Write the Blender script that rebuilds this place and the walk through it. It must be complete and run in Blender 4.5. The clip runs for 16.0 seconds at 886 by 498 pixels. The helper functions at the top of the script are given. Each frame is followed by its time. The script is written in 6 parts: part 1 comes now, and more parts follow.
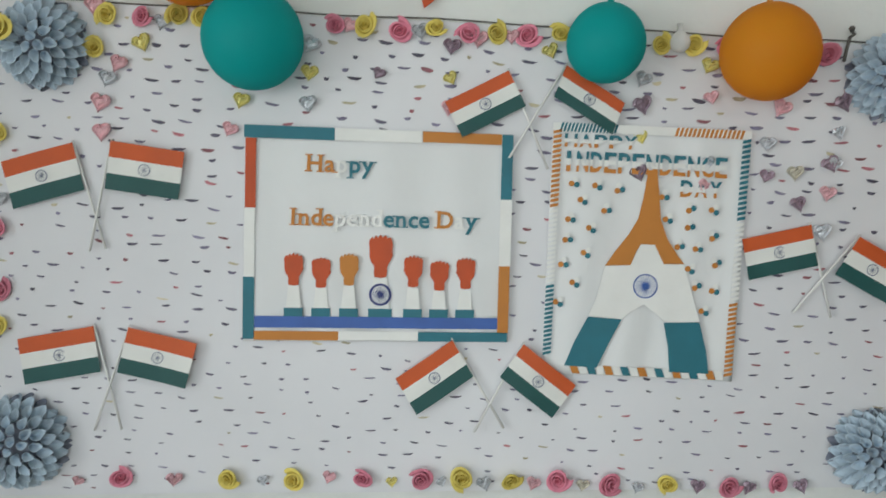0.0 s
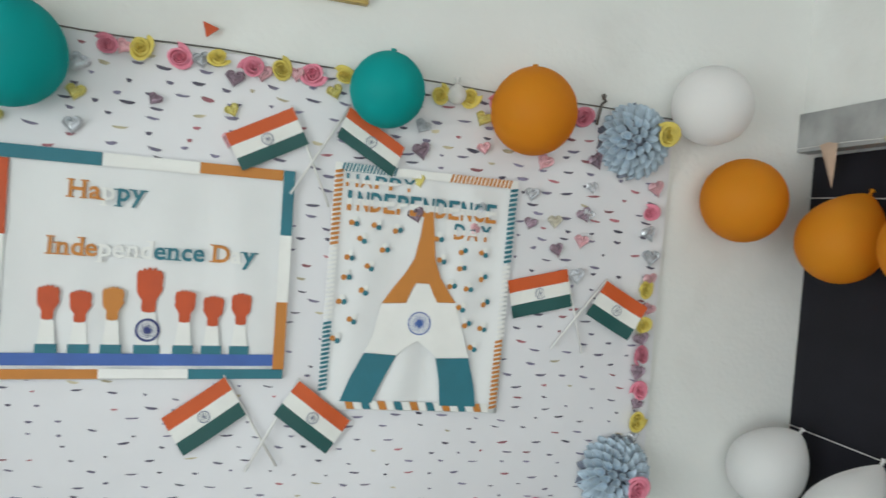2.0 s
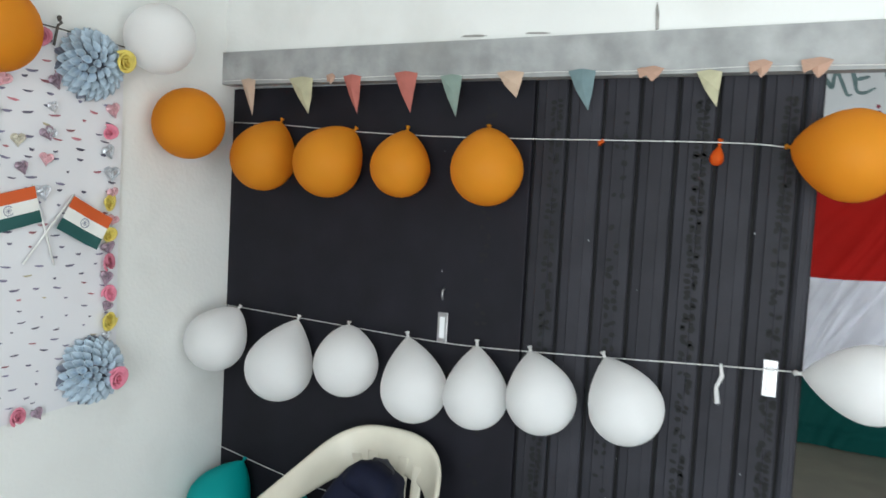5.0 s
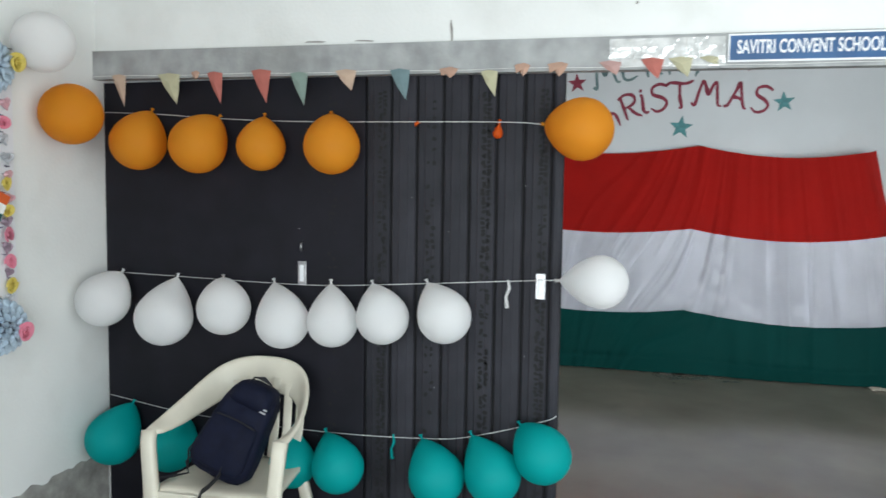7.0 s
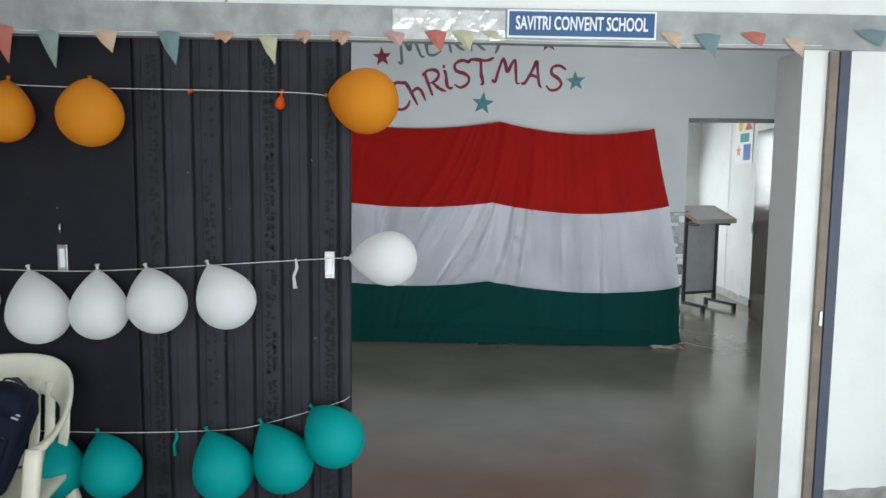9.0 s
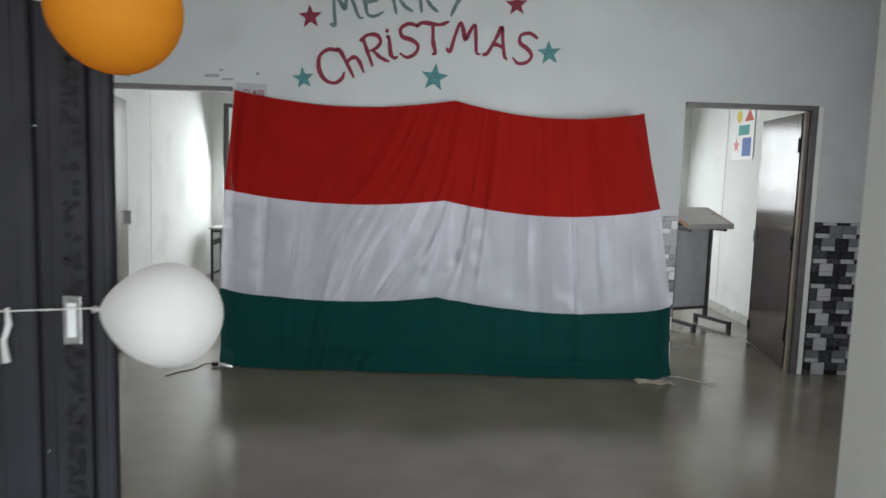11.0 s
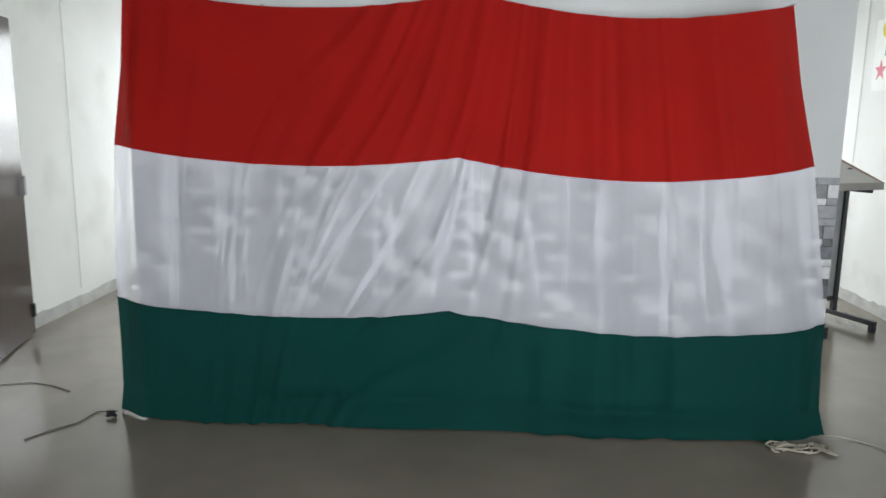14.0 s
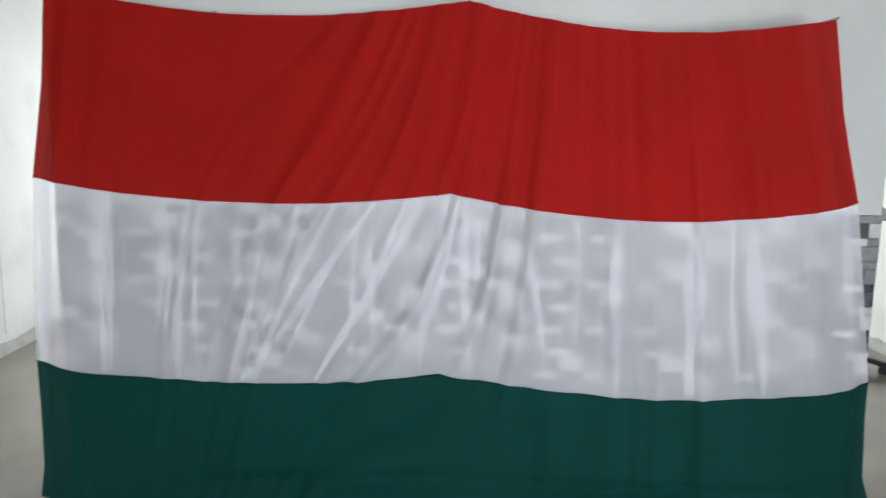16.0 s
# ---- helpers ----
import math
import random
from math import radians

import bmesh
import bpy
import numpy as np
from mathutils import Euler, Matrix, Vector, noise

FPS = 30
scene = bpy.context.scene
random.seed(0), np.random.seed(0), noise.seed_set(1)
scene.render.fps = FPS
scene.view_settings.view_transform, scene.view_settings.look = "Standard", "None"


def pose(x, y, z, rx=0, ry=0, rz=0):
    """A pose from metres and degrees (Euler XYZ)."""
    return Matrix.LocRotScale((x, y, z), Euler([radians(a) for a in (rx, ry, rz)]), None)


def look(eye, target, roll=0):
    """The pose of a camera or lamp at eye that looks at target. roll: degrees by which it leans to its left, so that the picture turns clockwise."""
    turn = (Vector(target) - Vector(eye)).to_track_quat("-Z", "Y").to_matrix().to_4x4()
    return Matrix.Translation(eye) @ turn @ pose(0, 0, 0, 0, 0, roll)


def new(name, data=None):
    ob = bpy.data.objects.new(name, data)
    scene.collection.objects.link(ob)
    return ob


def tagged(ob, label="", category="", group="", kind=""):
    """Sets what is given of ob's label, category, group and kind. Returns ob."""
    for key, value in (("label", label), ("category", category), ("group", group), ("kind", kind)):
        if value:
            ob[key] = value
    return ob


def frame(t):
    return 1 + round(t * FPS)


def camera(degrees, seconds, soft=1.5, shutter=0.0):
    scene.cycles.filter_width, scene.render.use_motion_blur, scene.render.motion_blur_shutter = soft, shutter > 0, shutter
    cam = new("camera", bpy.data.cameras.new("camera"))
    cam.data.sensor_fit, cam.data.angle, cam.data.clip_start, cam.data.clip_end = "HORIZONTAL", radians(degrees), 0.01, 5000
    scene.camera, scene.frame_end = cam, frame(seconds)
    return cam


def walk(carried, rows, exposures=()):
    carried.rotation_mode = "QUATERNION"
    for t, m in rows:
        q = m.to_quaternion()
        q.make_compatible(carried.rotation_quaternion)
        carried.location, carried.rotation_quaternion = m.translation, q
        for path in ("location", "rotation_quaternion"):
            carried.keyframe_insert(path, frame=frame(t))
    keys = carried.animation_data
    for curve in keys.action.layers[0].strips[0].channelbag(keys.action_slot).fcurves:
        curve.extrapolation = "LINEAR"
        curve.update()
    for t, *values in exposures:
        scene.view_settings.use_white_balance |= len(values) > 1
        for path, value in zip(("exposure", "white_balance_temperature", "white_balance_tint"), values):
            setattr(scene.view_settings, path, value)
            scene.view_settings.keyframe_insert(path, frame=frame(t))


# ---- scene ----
cam = camera(62.3, 16.0, soft=1.5, shutter=0.4)
PATH = [
    (0, (0.043, -0.065, 1.652), (0.06, 1.933, 1.553), 3.0),
    (0.5, (0.073, -0.088, 1.679), (0.15, 1.91, 1.639), 2.8),
    (1, (0.092, -0.112, 1.686), (0.256, 1.881, 1.664), 3.3),
    (1.5, (0.108, -0.122, 1.72), (0.441, 1.85, 1.694), 4.2),
    (2, (0.114, -0.102, 1.706), (0.641, 1.828, 1.699), 5.2),
    (2.5, (0.106, -0.078, 1.703), (0.884, 1.764, 1.689), 5.7),
    (3, (0.115, -0.074, 1.701), (1.195, 1.609, 1.674), 5.9),
    (3.5, (0.089, -0.077, 1.675), (1.499, 1.341, 1.636), 6.2),
    (4, (0.066, -0.131, 1.683), (1.647, 1.094, 1.661), 6.5),
    (4.2, (-0.018, -0.161, 1.686), (1.618, 0.989, 1.661), 5.7),
    (6.3, (-0.823, -0.382, 1.618), (1.052, 0.294, 1.454), 1.9),
    (6.5, (-0.899, -0.407, 1.607), (0.994, 0.224, 1.473), 1.7),
    (7, (-1.098, -0.506, 1.595), (0.834, -0.009, 1.455), 0.8),
    (7.5, (-1.166, -0.542, 1.605), (0.8, -0.188, 1.497), 0.5),
    (8, (-1.183, -0.569, 1.603), (0.803, -0.377, 1.454), -0.4),
    (8.5, (-1.129, -0.597, 1.594), (0.862, -0.542, 1.413), -0.3),
    (8.7, (-1.072, -0.602, 1.594), (0.918, -0.585, 1.397), 0.5),
    (10.8, (0.144, -0.944, 1.589), (2.131, -0.885, 1.376), 1.4),
    (11, (0.358, -0.919, 1.584), (2.345, -0.957, 1.366), 1.8),
    (11.5, (0.746, -0.996, 1.569), (2.74, -0.992, 1.414), 0.4),
    (12, (1.226, -1.04, 1.547), (3.215, -0.978, 1.344), 2.2),
    (12.5, (1.648, -1.028, 1.559), (3.631, -1.03, 1.295), 2.0),
    (13, (2.011, -1.081, 1.556), (3.999, -1.024, 1.348), 1.0),
    (13.5, (2.275, -1.112, 1.564), (4.245, -0.968, 1.247), 0.3),
    (14, (2.489, -1.089, 1.532), (4.456, -1.016, 1.176), 0.8),
    (14.5, (2.658, -0.957, 1.52), (4.628, -0.983, 1.178), 1.1),
    (15, (2.777, -0.987, 1.439), (4.748, -0.953, 1.099), 1.0),
    (15.5, (2.99, -0.943, 1.582), (4.964, -0.872, 1.265), 0.9),
    (16, (3.051, -0.942, 1.574), (5.026, -0.981, 1.266), 1.0),
]
EXPOSURES = [(0, -0.04, 6500, 6), (1.5, 0.1, 6500, 6), (2.5, 0.2, 6500, 5), (3.5, 0.29, 6450, 6), (6.3, 0.47, 6250, 7), (7.0, 0.32, 6250, 7), (8.7, 0.13, 6250, 7), (11, 0.0, 6500, 9), (12.5, 0.12, 6500, 9), (14.5, 0.44, 6500, 9), (16, 0.5, 6500, 9)]
ENTRANCE_W, WINDOW_W, CLASS_W, HALL_W = 49, 65, 54, 31
CHAIR_TURN, DESK_TURN = 2, 203
walk(cam, [(t, look(eye, target, roll)) for t, eye, target, roll in PATH], EXPOSURES)

# ---- light ----
world = bpy.data.worlds.new("sky")
scene.world = world
world.use_nodes = True
sky = world.node_tree.nodes.new("ShaderNodeTexSky")
sky.sky_type, sky.sun_disc = "NISHITA", False
sky.sun_elevation, sky.sun_rotation = radians(48), radians(200)
world.node_tree.links.new(sky.outputs[0], world.node_tree.nodes["Background"].inputs[0])
world.node_tree.nodes["Background"].inputs[1].default_value = 0.1
sun = new("sun", bpy.data.lights.new("sun", "SUN"))
sun.data.energy, sun.data.angle, sun.data.color = 1.0, radians(12), (1, 0.96, 0.9)
sun.matrix_world = look((0, 0, 0), (0.3, 0.8, -1.0))


def window_light(name, place, target, w, h, watts, spread=180, colour=(0.94, 0.98, 1.0)):
    lamp = new(name, bpy.data.lights.new(name, "AREA"))
    lamp.data.shape, lamp.data.size, lamp.data.size_y = "RECTANGLE", w, h
    lamp.data.energy, lamp.data.color, lamp.data.spread = watts, colour, radians(spread)
    lamp.matrix_world = look(place, target)


# daylight in the openings: entrance and windows of the near room, windows of the far classroom
window_light("daylight_entrance", (-0.4, -2.88, 1.25), (-0.4, 0, 1.25), 2.6, 2.3, ENTRANCE_W)
window_light("daylight_window", (-2.62, -1.0, 1.3), (0, -1.0, 1.35), 2.8, 2.3, WINDOW_W, 130)
window_light("daylight_class", (10.12, 0.65, 1.6), (7.2, 0.8, 0.1), 2.3, 1.4, CLASS_W)
window_light("daylight_class", (10.12, -2.6, 1.6), (7.2, -2.9, 0.1), 2.2, 1.4, CLASS_W)
# two added fill lamps, out of view, aimed to brighten the flag wall's middle
window_light("daylight_hall", (2.02, -3.95, 1.25), (6.1, -1.2, 1.5), 1.3, 2.1, HALL_W * 0.95, 95)
window_light("daylight_hall", (2.06, 2.8, 1.25), (6.1, -0.7, 1.5), 1.0, 2.1, HALL_W * 0.92, 130)


# ---- materials ----
def mat(name, colour, rough=0.6, metal=0.0, var=0.12, scale=9.0, bump=0.12, fine=140.0, island=0.0, each=0.0, sheen=0.0, grime=None, clear=0.0):
    """A painted, paper, metal or cloth surface: colour varied at two scales, gloss varied, fine relief."""
    m = bpy.data.materials.new(name)
    m.use_nodes = True
    nt = m.node_tree
    n, link = nt.nodes, nt.links.new
    b = n["Principled BSDF"]
    b.inputs["Metallic"].default_value = metal
    b.inputs["Sheen Weight"].default_value = sheen
    b.inputs["Coat Weight"].default_value = clear
    tc = n.new("ShaderNodeTexCoord")
    big, small = n.new("ShaderNodeTexNoise"), n.new("ShaderNodeTexNoise")
    big.inputs["Scale"].default_value, small.inputs["Scale"].default_value = scale, fine
    big.inputs["Detail"].default_value = 6
    for t in (big, small):
        link(tc.outputs["Object"], t.inputs["Vector"])
    ramp = n.new("ShaderNodeMapRange")
    ramp.inputs["From Min"].default_value, ramp.inputs["From Max"].default_value = 0.3, 0.7
    ramp.inputs["To Min"].default_value, ramp.inputs["To Max"].default_value = 1 - var, 1 + var * 0.6
    link(big.outputs["Fac"], ramp.inputs["Value"])
    hsv = n.new("ShaderNodeHueSaturation")
    hsv.inputs["Color"].default_value = (*colour, 1)
    link(ramp.outputs[0], hsv.inputs["Value"])
    out = hsv.outputs[0]
    if island or each:
        src = n.new("ShaderNodeNewGeometry").outputs["Random Per Island"] if island else n.new("ShaderNodeObjectInfo").outputs["Random"]
        r2 = n.new("ShaderNodeMapRange")
        r2.inputs["To Min"].default_value, r2.inputs["To Max"].default_value = 1 - (island or each), 1 + (island or each)
        link(src, r2.inputs["Value"])
        h2 = n.new("ShaderNodeHueSaturation")
        link(r2.outputs[0], h2.inputs["Value"])
        link(out, h2.inputs["Color"])
        out = h2.outputs[0]
    if grime:
        stain = n.new("ShaderNodeTexNoise")
        stain.inputs["Scale"].default_value, stain.inputs["Detail"].default_value = 2.3, 9
        link(tc.outputs["Object"], stain.inputs["Vector"])
        r3 = n.new("ShaderNodeMapRange")
        r3.inputs["From Min"].default_value, r3.inputs["From Max"].default_value, r3.inputs["To Max"].default_value = 0.55, 0.8, 0.7
        link(stain.outputs["Fac"], r3.inputs["Value"])
        mix = n.new("ShaderNodeMix")
        mix.data_type = "RGBA"
        link(r3.outputs[0], mix.inputs["Factor"])
        link(out, mix.inputs["A"])
        mix.inputs["B"].default_value = (*grime, 1)
        out = mix.outputs["Result"]
    link(out, b.inputs["Base Color"])
    rr = n.new("ShaderNodeMapRange")
    rr.inputs["To Min"].default_value, rr.inputs["To Max"].default_value = max(0.02, rough - 0.08), min(1, rough + 0.08)
    link(big.outputs["Fac"], rr.inputs["Value"])
    link(rr.outputs[0], b.inputs["Roughness"])
    bp = n.new("ShaderNodeBump")
    bp.inputs["Strength"].default_value, bp.inputs["Distance"].default_value = bump, 0.004
    link(small.outputs["Fac"], bp.inputs["Height"])
    link(bp.outputs[0], b.inputs["Normal"])
    return m


def cloth(name, colour, clear, through_part, sheen=(1, 1, 1), blur=0.0):
    """Thin woven cloth: part of the light passes diffusely, part straight through the weave."""
    m = mat(name, colour, 0.75, 0, 0.08, 3.0, 0.1, 700)
    n, link = m.node_tree.nodes, m.node_tree.links.new
    b, end = n["Principled BSDF"], n["Material Output"]
    b.inputs["Specular IOR Level"].default_value = 0.1
    tr, tp = n.new("ShaderNodeBsdfTranslucent"), n.new("ShaderNodeBsdfTransparent")
    tr.inputs[0].default_value = (*colour, 1)
    a, c = n.new("ShaderNodeMixShader"), n.new("ShaderNodeMixShader")
    a.inputs[0].default_value, c.inputs[0].default_value = through_part, clear
    link(b.outputs[0], a.inputs[1])
    link(tr.outputs[0], a.inputs[2])
    link(a.outputs[0], c.inputs[1])
    b.inputs["Sheen Weight"].default_value, b.inputs["Sheen Roughness"].default_value = 0.16, 0.35
    b.inputs["Sheen Tint"].default_value = (*sheen, 1)
    seen = tp.outputs[0]
    if blur:
        # the threads bend part of what passes
        rf, k = n.new("ShaderNodeBsdfRefraction"), n.new("ShaderNodeMixShader")
        rf.inputs["IOR"].default_value, rf.inputs["Roughness"].default_value, k.inputs[0].default_value = 1.09, 0.45, blur
        link(tp.outputs[0], k.inputs[1])
        link(rf.outputs[0], k.inputs[2])
        seen = k.outputs[0]
    link(seen, c.inputs[2])
    link(c.outputs[0], end.inputs[0])
    return m


def rubber(name, colour, clear=0.0):
    """Balloon skin: thin tinted latex that glows a little with the light behind it."""
    m = mat(name, colour, 0.55, 0, 0.06, 5, 0.02, 60)
    n, link = m.node_tree.nodes, m.node_tree.links.new
    b, end = n["Principled BSDF"], n["Material Output"]
    b.inputs["Specular IOR Level"].default_value = 0.22
    tr, a = n.new("ShaderNodeBsdfTranslucent"), n.new("ShaderNodeMixShader")
    tr.inputs[0].default_value, a.inputs[0].default_value = (*colour, 1), 0.5
    link(b.outputs[0], a.inputs[1])
    link(tr.outputs[0], a.inputs[2])
    link(a.outputs[0], end.inputs[0])
    return m


WHITEWASH = mat("whitewash", (0.78, 0.79, 0.77), 0.85, 0, 0.06, 1.6, 0.35, 60, grime=(0.62, 0.62, 0.59))
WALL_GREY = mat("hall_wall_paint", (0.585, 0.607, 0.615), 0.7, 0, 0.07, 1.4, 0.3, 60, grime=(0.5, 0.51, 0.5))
CEILING = mat("ceiling_paint", (0.74, 0.74, 0.72), 0.9, 0, 0.05, 1.5, 0.3, 50)
WORN = mat("bare_plaster", (0.33, 0.32, 0.3), 0.95, 0, 0.35, 14, 0.8, 90)
FLOOR = mat("polished_cement", (0.24, 0.212, 0.17), 0.19, 0, 0.2, 1.3, 0.02, 30, grime=(0.19, 0.168, 0.135), clear=0.3)
FLOOR.node_tree.nodes["Principled BSDF"].inputs["Coat Roughness"].default_value = 0.14
SKIRT = mat("skirting_cement", (0.48, 0.48, 0.46), 0.85, 0, 0.2, 9, 0.4, 80)
BEAM = mat("beam_cement_paint", (0.345, 0.355, 0.355), 0.6, 0, 0.28, 9, 0.5, 70, grime=(0.22, 0.22, 0.21))
FILM = mat("plastic_film", (0.72, 0.73, 0.72), 0.12, 0.3, 0.25, 18, 0.6, 40)
SHUTTER = mat("charcoal_shutter", (0.030, 0.030, 0.037), 0.6, 0, 0.35, 4, 0.15, 90, each=0.14)
SHUTTER_DARK = mat("dark_shutter_panel", (0.0138, 0.0135, 0.0190), 0.55, 0, 0.3, 5, 0.1, 90, each=0.1)
SHUTTER_DARK.node_tree.nodes["Principled BSDF"].inputs["Specular IOR Level"].default_value = 0.18
SHUTTER.node_tree.nodes["Principled BSDF"].inputs["Specular IOR Level"].default_value = 0.18
HOLE = mat("shutter_hole", (0.005, 0.005, 0.006), 0.8, 0, 0.2)
POST_BROWN = mat("brown_post", (0.21, 0.165, 0.13), 0.6, 0, 0.25, 12, 0.3, 80)
POST_NAVY = mat("navy_post", (0.055, 0.065, 0.1), 0.5, 0, 0.2, 10, 0.2, 80)
JAMB = mat("steel_door_frame", (0.13, 0.12, 0.12), 0.4, 0.2, 0.25, 10, 0.2, 80)
DOOR_MAT = mat("laminate_door", (0.062, 0.046, 0.042), 0.2, 0, 0.12, 3, 0.003, 12)
DOOR_MAT.node_tree.nodes["Principled BSDF"].inputs["Specular IOR Level"].default_value = 0.42
STEEL = mat("steel", (0.45, 0.45, 0.46), 0.3, 0.9, 0.15, 30, 0.1, 90)
DARK_METAL = mat("dark_metal", (0.05, 0.05, 0.058), 0.4, 0.3, 0.2, 20, 0.1, 90)
PANEL_GREY = mat("grey_panel", (0.45, 0.46, 0.48), 0.5, 0, 0.1, 8, 0.1, 90)
DESK_TOP = mat("desk_laminate", (0.48, 0.46, 0.44), 0.35, 0, 0.1, 6, 0.08, 90)
DESK_EDGE = mat("desk_wood_edge", (0.4, 0.2, 0.11), 0.5, 0, 0.2, 20, 0.2, 90)
SHEET = mat("printed_sheet", (0.75, 0.75, 0.78), 0.5, 0, 0.05, 2.2, 0.15, 25)
CARD = mat("chart_paper", (0.78, 0.79, 0.80), 0.6, 0, 0.04, 3, 0.3, 18)
WHITE_PAPER = mat("white_paper", (0.84, 0.84, 0.82), 0.6, 0, 0.04, 12, 0.1, 90)
P_ORANGE = mat("orange_paper", (0.55, 0.21, 0.035), 0.6, 0, 0.08, 12, 0.1, 90)
P_BROWN = mat("rust_paper", (0.54, 0.078, 0.017), 0.6, 0, 0.1, 14, 0.1, 90)
P_TEAL = mat("teal_paper", (0.024, 0.168, 0.222), 0.6, 0, 0.1, 12, 0.1, 90)
P_BLUE = mat("blue_paper", (0.055, 0.13, 0.42), 0.6, 0, 0.1, 12, 0.1, 90)
INK_BLUE = mat("blue_ink", (0.12, 0.17, 0.42), 0.6, 0, 0.1, 12, 0.05, 90)
INK_NAVY = mat("navy_ink", (0.035, 0.05, 0.2), 0.6, 0, 0.1, 12, 0.05, 90)
INK_GREY = mat("grey_ink", (0.2, 0.22, 0.3), 0.6, 0, 0.1, 12, 0.05, 90)
F_SAFFRON = mat("saffron_print", (0.60, 0.10, 0.02), 0.6, 0, 0.08, 12, 0.1, 200)
F_WHITE = mat("white_print", (0.8, 0.8, 0.77), 0.6, 0, 0.05, 12, 0.1, 200)
F_GREEN = mat("green_print", (0.015, 0.088, 0.084), 0.6, 0, 0.08, 12, 0.1, 200)
STICK = mat("white_stick", (0.8, 0.8, 0.78), 0.4, 0, 0.05, 12, 0.05, 90)
DASH_DARK = mat("dash_grey_ink", (0.17, 0.155, 0.23), 0.6, 0, 0.3, 40, 0.05, 90, island=0.55)
DASH_RED = mat("dash_red_ink", (0.40, 0.15, 0.18), 0.6, 0, 0.3, 40, 0.05, 90, island=0.4)
DASH_TAN = mat("dash_tan_ink", (0.55, 0.49, 0.34), 0.6, 0, 0.3, 40, 0.05, 90, island=0.2)
R_YELLOW = mat("yellow_rose_paper", (0.74, 0.60, 0.13), 0.6, 0, 0.12, 60, 0.2, 200, each=0.1)
R_PINK = mat("pink_rose_paper", (0.72, 0.23, 0.32), 0.6, 0, 0.12, 60, 0.2, 200, each=0.15)
H_PINK = mat("pink_foil", (0.72, 0.42, 0.46), 0.35, 0.15, 0.25, 60, 0.8, 60, each=0.15)
H_YELLOW = mat("gold_foil", (0.68, 0.6, 0.2), 0.35, 0.2, 0.25, 60, 0.8, 60, each=0.12)
H_SILVER = mat("silver_foil", (0.6, 0.62, 0.66), 0.3, 0.4, 0.35, 60, 0.9, 60, each=0.15)
H_DARK = mat("mauve_foil", (0.34, 0.25, 0.31), 0.35, 0.3, 0.35, 60, 0.9, 60, each=0.2)
H_GREY = mat("cream_foil", (0.6, 0.56, 0.46), 0.4, 0.2, 0.3, 60, 0.8, 60)
POM = mat("blue_paper_cone", (0.47, 0.57, 0.66), 0.65, 0, 0.12, 40, 0.2, 200, each=0.14)
POM_TIP = mat("dark_cone_paper", (0.2, 0.22, 0.28), 0.65, 0, 0.2, 40, 0.2, 200)
B_ORANGE = rubber("orange_balloon_skin", (0.83, 0.36, 0.027))
B_TEAL = rubber("teal_balloon_skin", (0.015, 0.50, 0.49))
B_WHITE = rubber("white_balloon_skin", (0.95, 0.95, 0.95))
B_RED = rubber("small_orange_balloon_skin", (0.8, 0.14, 0.015))
STRING = mat("white_string", (0.72, 0.72, 0.7), 0.8, 0, 0.1, 90, 0.3, 300)
CORD = mat("dark_cord", (0.12, 0.11, 0.1), 0.8, 0, 0.1, 90, 0.3, 300)
C_RED = cloth("red_flag_cloth", (0.34, 0.0085, 0.006), 0.012, 0.12, (1.0, 0.12, 0.08))
C_WHITE = cloth("sheer_white_flag_cloth", (0.91, 0.915, 1.0), 0.56, 0.06, (1, 1, 1))
C_GREEN = cloth("green_flag_cloth", (0.0028, 0.047, 0.042), 0.012, 0.1, (0.08, 0.45, 0.4))
WALL_RED = mat("red_wall_paint", (0.22, 0.02, 0.045), 0.6, 0, 0.3, 25, 0.2, 90)
WALL_TEAL = mat("teal_wall_paint", (0.07, 0.23, 0.24), 0.6, 0, 0.3, 25, 0.2, 90)
WALL_SLATE = mat("slate_wall_paint", (0.13, 0.2, 0.2), 0.6, 0, 0.3, 25, 0.2, 90)
PLASTIC = mat("cream_plastic", (0.7, 0.66, 0.55), 0.4, 0, 0.06, 10, 0.05, 90)
BAG = mat("navy_nylon", (0.007, 0.009, 0.024), 0.7, 0, 0.25, 30, 0.35, 400)
BAG.node_tree.nodes["Principled BSDF"].inputs["Specular IOR Level"].default_value = 0.15
BAG_TRIM = mat("black_webbing", (0.01, 0.01, 0.014), 0.75, 0, 0.2, 60, 0.4, 300)
SIGN_BLUE = mat("sign_blue", (0.03, 0.10, 0.24), 0.3, 0, 0.3, 4, 0.05, 90)
SIGN_WHITE = mat("sign_white", (0.8, 0.82, 0.84), 0.3, 0, 0.05, 9, 0.05, 90)
GOLD = mat("gilt_frame", (0.5, 0.36, 0.12), 0.35, 0.5, 0.2, 40, 0.3, 90)
BUNT = {
    "peach": mat("peach_tissue", (0.50, 0.37, 0.28), 0.8, 0, 0.12, 30, 0.3, 120), "lime": mat("yellow_tissue", (0.44, 0.42, 0.28), 0.8, 0, 0.12, 30, 0.3, 120),
    "red": mat("red_tissue", (0.40, 0.125, 0.10), 0.8, 0, 0.12, 30, 0.3, 120), "green": mat("green_tissue", (0.21, 0.28, 0.245), 0.8, 0, 0.12, 30, 0.3, 120),
    "teal": mat("teal_tissue", (0.145, 0.215, 0.23), 0.8, 0, 0.12, 30, 0.3, 120), "pink": mat("pink_tissue", (0.432, 0.274, 0.252), 0.8, 0, 0.12, 30, 0.3, 120),
    "scrap": mat("torn_tissue", (0.432, 0.274, 0.202), 0.8, 0, 0.12, 30, 0.3, 120)}
